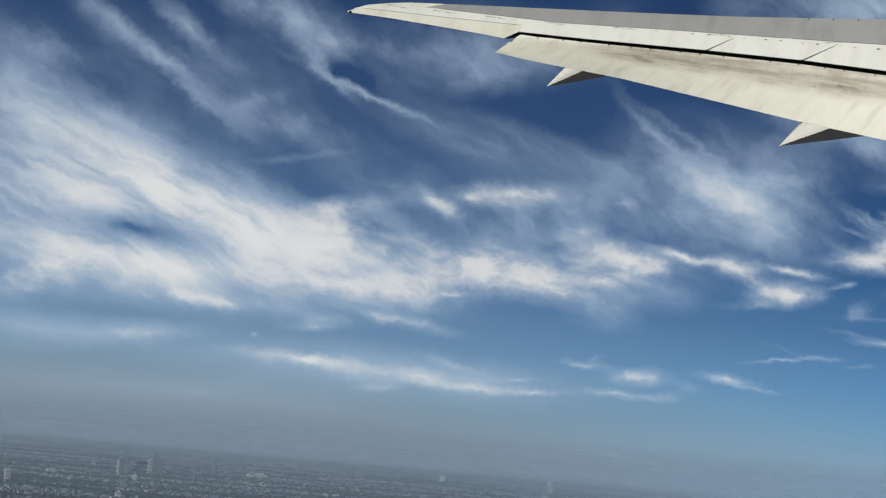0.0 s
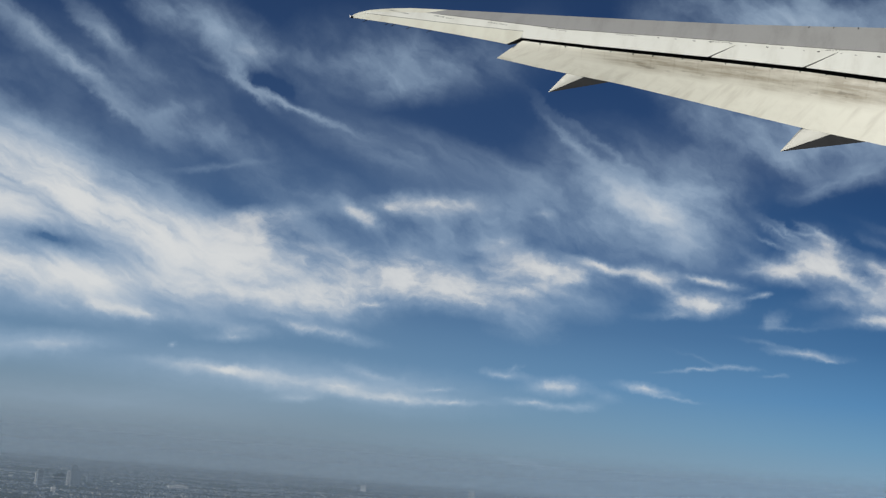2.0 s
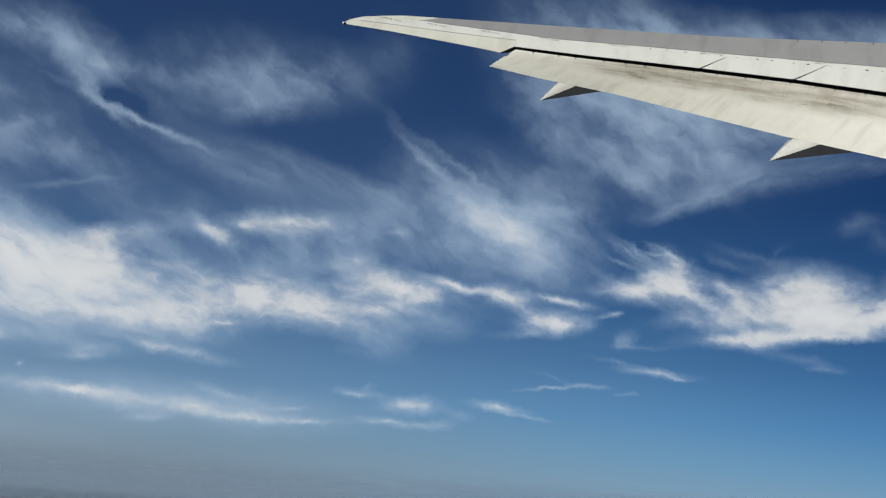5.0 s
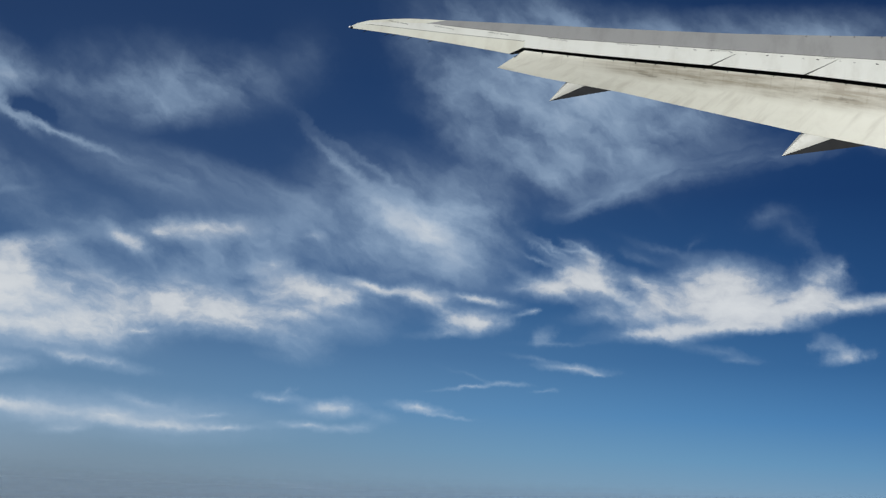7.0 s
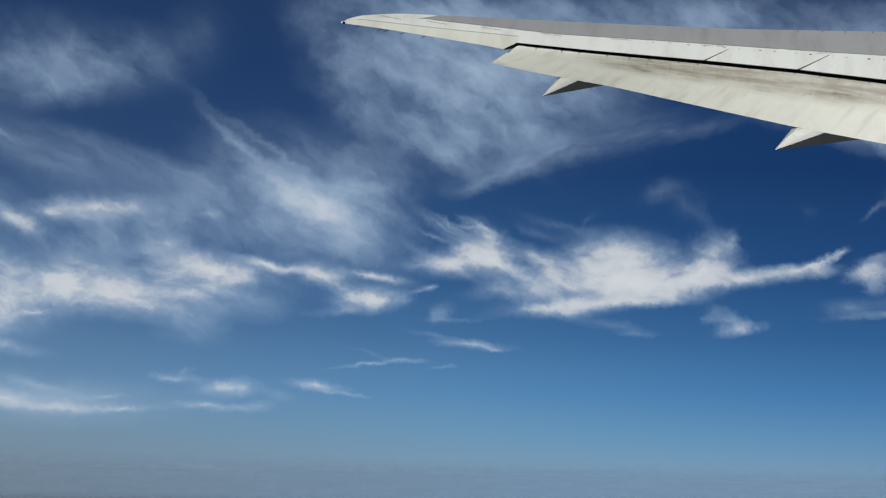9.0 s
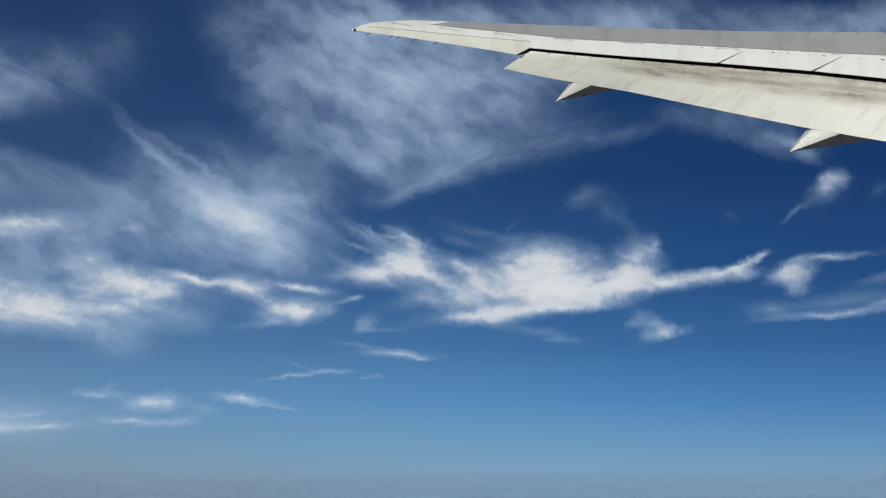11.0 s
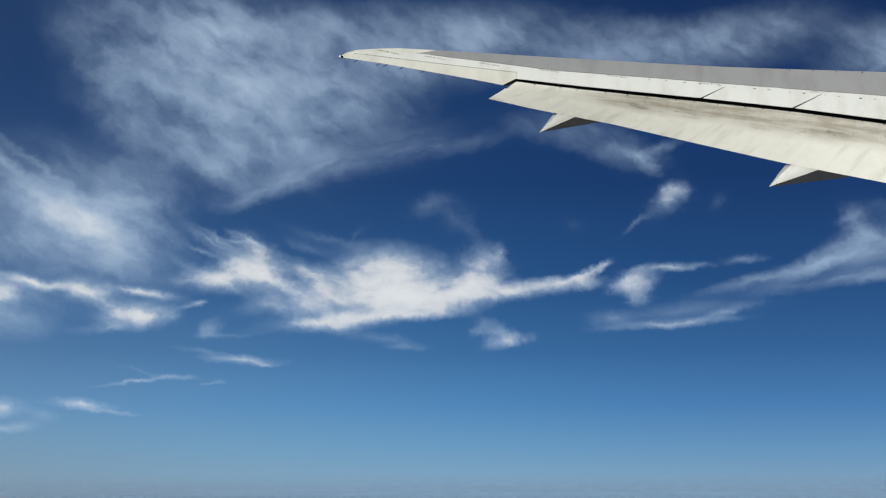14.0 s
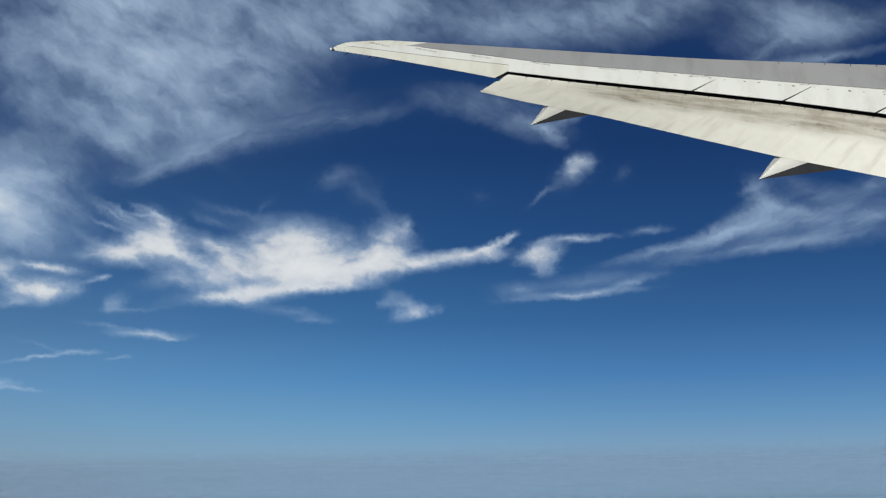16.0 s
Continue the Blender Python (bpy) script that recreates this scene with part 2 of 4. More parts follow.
cloud(puff, 14.82, 7.77, 0.55, 0.12, 26, 0.65)
cloud(puff, 15.33, 8.10, 0.31, 0.10, 21, 0.65)
cloud(puff, 4.72, 6.58, 1.47, 0.31, -17, 0.37)
cloud(puff, 5.61, 6.15, 1.86, 0.22, 6, 0.48)
cloud(puff, 7.20, 6.35, 1.57, 0.31, 4, 0.50)
cloud(puff, 8.77, 6.40, 1.57, 0.18, 2, 0.43)
cloud(puff, 4.66, 7.71, 0.35, 0.18, -49, -0.22)
cloud(mottled, 7.78, 5.53, 1.17, 0.16, -12, 0.38)
cloud(mottled, 8.56, 5.23, 0.47, 0.08, -2, 0.30)
cloud(fan, 5.82, 9.00, 1.37, 0.16, -16, 0.14)
cloud(fan, 6.81, 9.14, 0.43, 0.14, 44, 0.10)
cloud(fan, 5.28, 8.70, 0.98, 0.20, -19, 0.14)
cloud(mottled, 7.60, 8.58, 1.37, 0.31, -2, 0.30)
cloud(puff, 11.73, 5.74, 0.70, 0.25, -24, 0.40)
cloud(puff, 11.98, 5.38, 0.67, 0.18, 9, 0.54)
cloud(puff, 11.06, 5.78, 0.27, 0.16, -3, 0.22)
cloud(mottled, 10.24, 9.76, 0.59, 0.51, -55, 0.16)
cloud(mottled, 10.87, 9.14, 0.59, 0.23, -55, 0.15)
cloud(mottled, 9.30, 10.14, 0.35, 0.59, -71, 0.25)
cloud(puff, 16.54, 7.43, 0.67, 0.23, 12, 0.47)
cloud(puff, 16.77, 7.01, 0.27, 0.27, -5, 0.29)
cloud(mottled, 2.08, 13.38, 0.88, 1.66, 17, 0.30)
cloud(mottled, -1.84, 9.51, 2.15, 1.27, -22, 0.26)
cloud(fan, -1.64, 9.13, 1.96, 0.67, -22, 0.20)
cloud(fan, -3.45, 10.10, 2.74, 0.14, -25, 0.12)
cloud(fan, -4.29, 11.41, 2.35, 0.10, -33, 0.12)
cloud(mottled, -0.13, 13.29, 1.47, 1.47, -43, 0.29)
cloud(mottled, 0.90, 11.88, 1.57, 0.88, -33, 0.33)
cloud(mottled, 3.25, 14.57, 2.35, 1.17, 1, 0.25)
cloud(mottled, -1.17, 14.50, 1.17, 0.98, -48, 0.15)
cloud(mottled, 2.44, 16.00, 3.52, 0.69, 2, 0.55)
cloud(mottled, 4.08, 12.46, 2.15, 0.98, 16, 0.23)
cloud(rising, 6.82, 11.98, 3.72, 0.70, 12, 0.20)
cloud(rising, 9.61, 12.22, 2.35, 0.27, 7, 0.22)
cloud(rising, 3.51, 10.70, 1.47, 0.31, 19, 0.20)
cloud(rising, 2.93, 10.23, 0.78, 0.18, 26, 0.15)
cloud(rising, 5.24, 11.28, 1.57, 0.31, 15, 0.18)
cloud(mottled, 6.03, 13.10, 1.76, 0.67, 19, 0.15)
cloud(mottled, 11.72, 16.21, 5.87, 0.59, -4, 0.24)
cloud(mottled, 16.77, 15.68, 2.55, 0.59, -5, 0.14)
cloud(mottled, -10.69, 14.27, 2.74, 1.08, -1, 0.17)
cloud(mottled, -8.83, 13.99, 1.37, 0.78, -25, 0.12)
cloud(mottled, -12.70, 13.35, 1.17, 0.69, -32, 0.10)
cloud(mottled, -6.96, 15.23, 1.17, 1.17, -35, 0.12)
cloud(mottled, 2.70, 13.28, 0.98, 0.98, 62, 0.24)
cloud(mottled, 0.70, 14.65, 3.72, 1.57, -25, 0.34)
cloud(mottled, 1.83, 16.05, 2.94, 1.17, -57, 0.32)
cloud(mottled, -0.77, 16.41, 2.35, 0.98, -15, 0.25)
cloud(mottled, -0.80, 12.82, 1.17, 1.17, -41, 0.12)
cloud(rising, 4.80, 11.05, 2.15, 0.35, 15, 0.18)
cloud(mottled, 2.03, 11.24, 1.17, 0.31, -34, 0.34)
cloud(mottled, 4.10, 12.59, 1.08, 0.35, 8, -0.30)
cloud(rising, 3.26, 10.54, 0.98, 0.14, 23, 0.25)
cloud(mottled, 6.42, 14.29, 2.15, 1.17, 2, 0.25)
cloud(fan, -4.84, 11.69, 1.57, 0.12, -32, 0.14)
cloud(fan, -3.81, 10.26, 2.94, 0.47, -27, 0.10)
cloud(mottled, -2.20, 9.36, 2.06, 1.08, -25, 0.18)
cloud(fan, -2.56, 9.42, 1.47, 0.23, -29, 0.26)
cloud(puff, 16.35, 7.55, 0.51, 0.18, 18, 0.32)
cloud(puff, 17.84, 7.93, 1.21, 0.10, 3, 0.30)
cloud(puff, 4.14, 7.54, 1.47, 0.47, -16, 0.30)
cloud(fan, 2.44, 8.21, 1.47, 0.18, -38, 0.50)
cloud(fan, 3.55, 7.79, 1.66, 0.18, -35, 0.55)
cloud(fan, 1.68, 7.68, 1.17, 0.14, -26, 0.40)
cloud(fan, 4.73, 7.20, 1.57, 0.18, -32, 0.45)
cloud(fan, 3.12, 8.91, 0.70, 0.08, -24, 0.40)
cloud(fan, 2.12, 8.86, 0.59, 0.08, -36, 0.35)
cloud(puff, 2.18, 7.53, 1.17, 0.31, 7, 0.26)
cloud(puff, 4.75, 6.73, 1.66, 0.27, 6, 0.45)
cloud(puff, 2.74, 8.14, 0.78, 0.27, -26, 0.35)
cloud(puff, 8.23, 7.99, 1.57, 0.47, 0, 0.35)
cloud(puff, -1.99, 7.08, 0.90, 0.23, -10, 0.42)
cloud(puff, -0.78, 6.23, 1.14, 0.29, -1, 0.50)
cloud(puff, 0.06, 6.97, 0.78, 0.16, -10, 0.30)
cloud(puff, -4.04, 7.37, 0.98, 0.16, -9, 0.35)
cloud(mottled, -4.97, 6.70, 2.55, 0.86, 6, 0.34)
cloud(puff, -6.76, 7.17, 1.57, 0.47, -9, 0.42)
cloud(puff, -7.15, 5.60, 1.37, 0.47, -14, 0.32)
cloud(puff, -5.41, 6.81, 0.70, 0.23, 17, 0.32)
cloud(mottled, -6.90, 4.77, 0.98, 0.27, -4, 0.30)
cloud(mottled, -3.94, 8.72, 2.35, 1.17, -19, 0.30)
cloud(mottled, -2.40, 9.43, 2.15, 0.98, -30, 0.25)
cloud(mottled, 5.22, 14.28, 2.94, 1.76, -15, 0.37)
cloud(mottled, 21.17, 15.71, 2.15, 0.78, 17, 0.32)
cloud(mottled, 24.17, 15.28, 1.76, 0.78, 6, 0.18)
cloud(mottled, 2.78, 15.61, 2.94, 1.17, -5, 0.22)
cloud(fan, 2.93, 12.96, 2.55, 0.20, -43, 0.18)
cloud(mottled, 4.06, 12.09, 1.76, 0.78, -24, 0.18)
cloud(rising, 16.80, 11.58, 0.67, 0.20, -36, 0.56)
cloud(mottled, 15.72, 12.15, 1.57, 0.47, -20, 0.42)
cloud(mottled, 14.11, 12.67, 1.76, 0.43, -9, 0.32)
cloud(rising, 17.47, 11.93, 0.78, 0.16, 20, 0.29)
cloud(puff, 17.81, 10.20, 0.67, 0.39, 35, 0.30)
cloud(puff, 18.00, 10.55, 0.39, 0.18, -1, 0.36)
cloud(rising, 16.88, 9.50, 0.70, 0.10, 29, 0.32)
cloud(mottled, 19.34, 10.08, 0.27, 0.35, -61, 0.12)
cloud(mottled, 14.34, 9.45, 0.43, 0.23, -19, 0.08)
cloud(puff, 16.18, 7.55, 0.47, 0.18, 31, 0.29)
cloud(puff, 16.38, 6.93, 0.31, 0.23, -40, 0.28)
cloud(puff, 17.72, 7.91, 1.08, 0.12, 5, 0.26)
cloud(puff, 16.56, 7.94, 0.51, 0.10, 11, 0.32)
cloud(mottled, 15.70, 6.21, 0.78, 0.27, 1, 0.30)
cloud(puff, 17.72, 6.00, 1.86, 0.12, 3, 0.56)
cloud(rising, 19.62, 6.36, 0.88, 0.14, 16, 0.38)
cloud(sheet, 18.29, 6.42, 2.15, 0.31, 5, 0.26)
cloud(rising, 21.13, 7.52, 1.86, 0.18, 12, 0.64)
cloud(rising, 22.85, 7.97, 1.57, 0.27, 24, 0.64)
cloud(rising, 24.01, 8.33, 1.17, 0.43, 19, 0.49)
cloud(rising, 24.22, 9.12, 0.67, 0.35, -48, 0.45)
cloud(rising, 24.95, 8.72, 1.08, 0.20, -18, 0.38)
cloud(rising, 25.67, 8.21, 2.15, 0.31, 6, 0.41)
cloud(rising, 27.56, 8.22, 1.76, 0.39, 11, 0.41)
cloud(rising, 26.43, 7.57, 2.94, 0.31, 2, 0.24)
cloud(rising, 23.21, 7.32, 2.55, 0.18, 6, 0.41)
cloud(rising, 20.38, 8.14, 0.59, 0.12, 4, 0.34)
cloud(rising, 25.94, 9.20, 1.37, 0.35, -23, 0.22)
cloud(rising, 27.80, 9.25, 1.17, 0.43, 17, 0.22)
cloud(mottled, 10.32, 15.67, 3.92, 0.98, 2, 0.62)
cloud(mottled, 6.79, 14.74, 2.35, 1.17, 23, 0.36)
cloud(mottled, 2.97, 13.91, 2.15, 1.37, -14, 0.18)
cloud(mottled, 15.18, 15.21, 3.13, 0.69, 0, 0.40)
cloud(mottled, 18.87, 15.37, 2.15, 0.78, 9, 0.42)
cloud(mottled, 25.15, 14.66, 1.57, 0.82, 12, 0.50)
cloud(mottled, 27.09, 14.76, 1.76, 0.59, 6, 0.42)
cloud(rising, 24.57, 14.03, 1.17, 0.16, 28, 0.26)
cloud(rising, 26.49, 13.68, 2.15, 0.16, 4, 0.30)
cloud(mottled, -1.50, 14.37, 1.57, 0.67, 17, 0.20)
cloud(mottled, -1.32, 9.81, 1.37, 1.37, -33, 0.14)

swirl = vmath(wt, "ADD", plain, vmath(wt, "ADD", vmath(wt, "MULTIPLY", drift, (1.4, 1.1, 0)), vmath(wt, "MULTIPLY", fray, (0.7, 0.55, 0))))


def fibres(lean, long, short, rough, fineness):
    """Fibres of cloud along one lean, coarse and fine together."""
    coarse = grain(wt, mapped(wt, swirl, lean, (long, short, 1), kind="TEXTURE"), 1.0, 9.0, rough)
    fine = grain(wt, mapped(wt, swirl, lean, (long * 0.35, short * 0.35, 1), (7.3, 2.9, 0), "TEXTURE"), 1.0, 6.0, rough)
    return calc(wt, "MULTIPLY_ADD", fine, fineness, calc(wt, "MULTIPLY", coarse, 1.0 - fineness))


def layer(cover, strength, texture, torn, lo, hi, halo):
    """Cloud of one kind: its banks, torn at the edges by the fibres, streaked inside, in a thin veil."""
    banks = calc(wt, "MAXIMUM", cover.total, 0.0)
    edge = calc(wt, "MULTIPLY", calc(wt, "SUBTRACT", texture, 0.52), span(wt, banks, 0.0, 0.45, 0.0, torn))
    left = calc(wt, "MAXIMUM", calc(wt, "SUBTRACT", calc(wt, "ADD", banks, edge), 0.03), 0.0)
    body = calc(wt, "MULTIPLY", calc(wt, "MULTIPLY", left, strength), span(wt, texture, lo, hi))
    return calc(wt, "MULTIPLY_ADD", banks, halo, body)


fan_depth = layer(fan, 1.6, fibres(-22, 4.2, 1.0, 0.50, 0.26), 0.6, 0.18, 0.72, 0.40)
mottled_depth = layer(mottled, 1.55, fibres(-30, 2.6, 1.4, 0.52, 0.24), 0.9, 0.24, 0.76, 0.24)
rising_depth = layer(rising, 1.5, fibres(16, 3.1, 0.8, 0.50, 0.22), 0.8, 0.22, 0.72, 0.25)
sheet_depth = layer(sheet, 1.2, fibres(3, 7.00, 0.93, 0.5, 0.1), 0.5, 0.0, 0.8, 0.3)
puff_depth = layer(puff, 2.35, fibres(-8, 2.1, 1.0, 0.54, 0.28), 1.0, 0.18, 0.78, 0.45)
depth = calc(wt, "ADD", calc(wt, "ADD", fan_depth, mottled_depth), calc(wt, "ADD", calc(wt, "ADD", rising_depth, sheet_depth), puff_depth))
cover = calc(wt, "SUBTRACT", 1.0, calc(wt, "EXPONENT", calc(wt, "MULTIPLY", depth, -1.0)))
body_white = span(wt, calc(wt, "MULTIPLY_ADD", mottled_depth, 0.32, calc(wt, "MULTIPLY_ADD", fan_depth, 0.55, calc(wt, "MULTIPLY_ADD", sheet_depth, 0.6, puff_depth))), 0.12, 1.7)

clear = ramp(wt, span(wt, height, -4.3, 26.9, smooth=False), [
    (0.00, (0.188, 0.262, 0.330)), (0.13, (0.212, 0.312, 0.420)), (0.16, (0.213, 0.368, 0.505)), (0.195, (0.146, 0.332, 0.520)), (0.24, (0.082, 0.250, 0.480)),
    (0.30, (0.042, 0.151, 0.337)), (0.375, (0.020, 0.087, 0.233)), (0.49, (0.009, 0.046, 0.151)), (0.65, (0.008, 0.034, 0.114)), (1.0, (0.006, 0.025, 0.087))])
air = wt.nodes.new("ShaderNodeTexSky")
air.sky_type, air.sun_disc = "NISHITA", False
air.sun_elevation = math.asin(SUN.z)
air.sun_rotation = math.atan2(SUN.x, SUN.y)
clear = blend(wt, 0.0015, clear, air.outputs[0])
# the air is milkier towards the sun's side
low = ramp(wt, span(wt, height, -1.1, 14.5, smooth=False), [(0.0, (1, 1, 1)), (0.13, (1, 1, 1)), (0.25, (0.62, 0.62, 0.62)), (0.5, (0.20, 0.20, 0.20)), (1.0, (0.05, 0.05, 0.05))])
clear = blend(wt, calc(wt, "MULTIPLY", span(wt, bearing, 16.0, -22.0), low), clear, (0.204, 0.272, 0.332))
# and deeper away from it
clear = blend(wt, calc(wt, "MULTIPLY", span(wt, bearing, 0.0, 23.0), span(wt, height, -2.5, 4.0)), clear, (0.76, 0.75, 0.83), "MULTIPLY")
cloud_colour = blend(wt, body_white, (0.375, 0.500, 0.645), (0.755, 0.763, 0.748))
sky = blend(wt, calc(wt, "MULTIPLY", cover, 0.945), clear, cloud_colour)
sky_light = wt.nodes.new("ShaderNodeBackground")
wt.links.new(sky, sky_light.inputs[0])
wt.links.new(sky_light.outputs[0], wt.nodes.new("ShaderNodeOutputWorld").inputs[0])


# ---- materials ----
def material(name):
    m = bpy.data.materials.new(name)
    m.use_nodes = True
    return m, m.node_tree, m.node_tree.nodes["Principled BSDF"]


def relief(tree, bsdf, value, strength, distance=0.01):
    m = tree.nodes.new("ShaderNodeBump")
    m.inputs["Strength"].default_value, m.inputs["Distance"].default_value = strength, distance
    tree.links.new(value, m.inputs["Height"])
    tree.links.new(m.outputs[0], bsdf.inputs["Normal"])


def own(tree):
    return tree.nodes.new("ShaderNodeTexCoord").outputs["Object"]


def paint(name, colour, stain, amount, rough=0.45, gloss=0.4):
    """Painted aircraft skin with faint stains drawn out along the airflow."""
    m, tree, bsdf = material(name)
    p = own(tree)
    long_marks = grain(tree, mapped(tree, p, 0, (1.6, 0.35, 1.6)), 1.0, 7.0, 0.6)
    fine = grain(tree, p, 9.0, 5.0, 0.6)
    dirt = calc(tree, "MULTIPLY", span(tree, long_marks, 0.42, 0.75), amount)
    dirt = calc(tree, "ADD", dirt, calc(tree, "MULTIPLY", calc(tree, "SUBTRACT", fine, 0.5), 0.25 * amount), clamp=True)
    feed(tree, bsdf.inputs["Base Color"], blend(tree, dirt, colour, stain))
    feed(tree, bsdf.inputs["Roughness"], span(tree, fine, 0.3, 0.7, rough - 0.06, rough + 0.1))
    bsdf.inputs["Specular IOR Level"].default_value = gloss
    relief(tree, bsdf, grain(tree, p, 0.8, 2.0), 0.08, 0.02)
    return m


WHITE = paint("white_wing_paint", (0.80, 0.805, 0.735), (0.52, 0.50, 0.42), 0.4)
TIP_WHITE = paint("cream_wing_paint", (0.78, 0.775, 0.66), (0.52, 0.48, 0.38), 0.4)
GREY = paint("grey_wing_paint", (0.335, 0.335, 0.325), (0.245, 0.245, 0.235), 0.7, 0.5)
# the fairing hull's near-black colour stands in for its shade
SHADED_HULL = paint("shaded_hull_paint", (0.038, 0.039, 0.041), (0.024, 0.024, 0.024), 0.6, 0.85, 0.05)
DECK = paint("fairing_paint", (0.61, 0.605, 0.545), (0.38, 0.37, 0.33), 0.45)
UNDER = paint("underside_paint", (0.45, 0.45, 0.44), (0.25, 0.24, 0.22), 0.5)


def flap_paint():
    """Cream paint, clean towards the tip, sooted along the front third, with runs along the airflow."""
    m, tree, bsdf = material("soiled_flap_paint")
    chart = tree.nodes.new("ShaderNodeUVMap")
    chart.uv_map = "span_chord"
    xyz = tree.nodes.new("ShaderNodeSeparateXYZ")
    tree.links.new(chart.outputs[0], xyz.inputs[0])
    along, share = xyz.outputs[0], xyz.outputs[1]
    p = mapped(tree, chart.outputs[0], 0, (1, 1.2, 1))
    wander = calc(tree, "MULTIPLY", calc(tree, "SUBTRACT", grain(tree, mapped(tree, p, 0, (0.7, 0.7, 1)), 1.0, 4.0), 0.5), 0.30)
    band = calc(tree, "ADD", share, wander)
    soot = calc(tree, "MULTIPLY", span(tree, band, 0.58, 0.22), span(tree, along, 6.2, 9.5, 0.06, 1.0))
    patches = span(tree, grain(tree, mapped(tree, p, 0, (1.5, 3.2, 1)), 1.0, 7.0, 0.62), 0.30, 0.66, 0.72, 1.0)
    smears = span(tree, grain(tree, mapped(tree, p, 0, (0.55, 9.0, 1)), 1.0, 5.0, 0.6), 0.36, 0.66, 0.70, 1.15)
    runs = calc(tree, "MULTIPLY", span(tree, grain(tree, mapped(tree, p, -47, (1.8, 0.34, 1), kind="TEXTURE"), 1.0, 5.0, 0.55), 0.46, 0.74), 0.34)
    mottle = calc(tree, "MULTIPLY", span(tree, grain(tree, mapped(tree, p, 0, (1.2, 2.0, 1)), 1.0, 6.0, 0.65), 0.45, 0.75), 0.16)
    dirt = calc(tree, "MAXIMUM", calc(tree, "MULTIPLY", calc(tree, "MULTIPLY", soot, patches), smears), calc(tree, "MAXIMUM", runs, mottle))
    seam = span(tree, calc(tree, "ABSOLUTE", calc(tree, "SUBTRACT", calc(tree, "FRACT", calc(tree, "MULTIPLY_ADD", along, 1.39, 0.316)), 0.5)), 0.0, 0.05, 0.10, 0.0)
    dirt = calc(tree, "ADD", dirt, calc(tree, "MULTIPLY", seam, span(tree, share, 0.50, 0.15)), clamp=True)
    c = blend(tree, dirt, (0.83, 0.82, 0.715), (0.36, 0.325, 0.25))
    # oily blotches in the middle of the soot
    blotch = span(tree, grain(tree, mapped(tree, p, -8, (1.0, 6.0, 1), (3.1, 0.4, 0)), 1.0, 5.0, 0.65), 0.55, 0.67)
    zone = calc(tree, "MULTIPLY", span(tree, calc(tree, "ABSOLUTE", calc(tree, "SUBTRACT", band, 0.26)), 0.04, 0.20, 1.0, 0.0), span(tree, along, 7.6, 9.6))
    c = blend(tree, calc(tree, "MULTIPLY", calc(tree, "MULTIPLY", blotch, zone), 0.55), c, (0.15, 0.135, 0.10))
    feed(tree, bsdf.inputs["Base Color"], c)
    bsdf.inputs["Roughness"].default_value = 0.5
    relief(tree, bsdf, grain(tree, p, 3.0, 4.0), 0.08, 0.01)
    return m


FLAP = flap_paint()


def plain_material(name, colour, rough, metal=0.0, spread=0.35):
    m, tree, bsdf = material(name)
    n = grain(tree, own(tree), 6.0, 5.0)
    darker = tuple(c * (1 - spread) for c in colour)
    feed(tree, bsdf.inputs["Base Color"], blend(tree, n, colour, darker))
    feed(tree, bsdf.inputs["Roughness"], span(tree, n, 0.3, 0.7, rough - 0.05, rough + 0.1))
    bsdf.inputs["Metallic"].default_value = metal
    return m


# near-black of small fittings, also painted shade in cove, bay and end gap
DARK = plain_material("black_parts_and_shade", (0.012, 0.012, 0.013), 0.7)
LINE = plain_material("joint_line", (0.10, 0.095, 0.085), 0.7)
FADED = plain_material("worn_cover_paint", (0.50, 0.49, 0.46), 0.6)
MARK = plain_material("marking_ink", (0.24, 0.235, 0.22), 0.6)
m, tree, bsdf = material("lamp_glass")
bsdf.inputs["Base Color"].default_value = (0.9, 0.9, 0.9, 1)
bsdf.inputs["Roughness"].default_value = 0.12
LAMP = m


# ---- mesh helpers ----
def part(name, bm, mat, parent, label="", smooth=False):
    bmesh.ops.recalc_face_normals(bm, faces=bm.faces)
    mesh = bpy.data.meshes.new(name)
    for face in bm.faces:
        face.smooth = smooth
    bm.to_mesh(mesh)
    bm.free()
    if smooth:
        mesh.set_sharp_from_angle(angle=radians(38))
    mesh.materials.append(mat)
    ob = new(name, mesh)
    ob.parent = parent
    return tagged(ob, label)


def ring_loft(rings, cap=True):
    """A closed skin through rings of points."""
    bm = bmesh.new()
    rows = [[bm.verts.new(p) for p in ring] for ring in rings]
    for one, two in zip(rows, rows[1:]):
        for i in range(len(one)):
            j = (i + 1) % len(one)
            bm.faces.new((one[i], one[j], two[j], two[i]))
    if cap:
        bm.faces.new(rows[0])
        bm.faces.new(rows[-1])
    return bm


def sheet_loft(rows):
    """An open skin through rows of points."""
    bm = bmesh.new()
    rows = [[bm.verts.new(p) for p in row] for row in rows]
    for one, two in zip(rows, rows[1:]):
        for i in range(len(one) - 1):
            bm.faces.new((one[i], one[i + 1], two[i + 1], two[i]))
    return bm


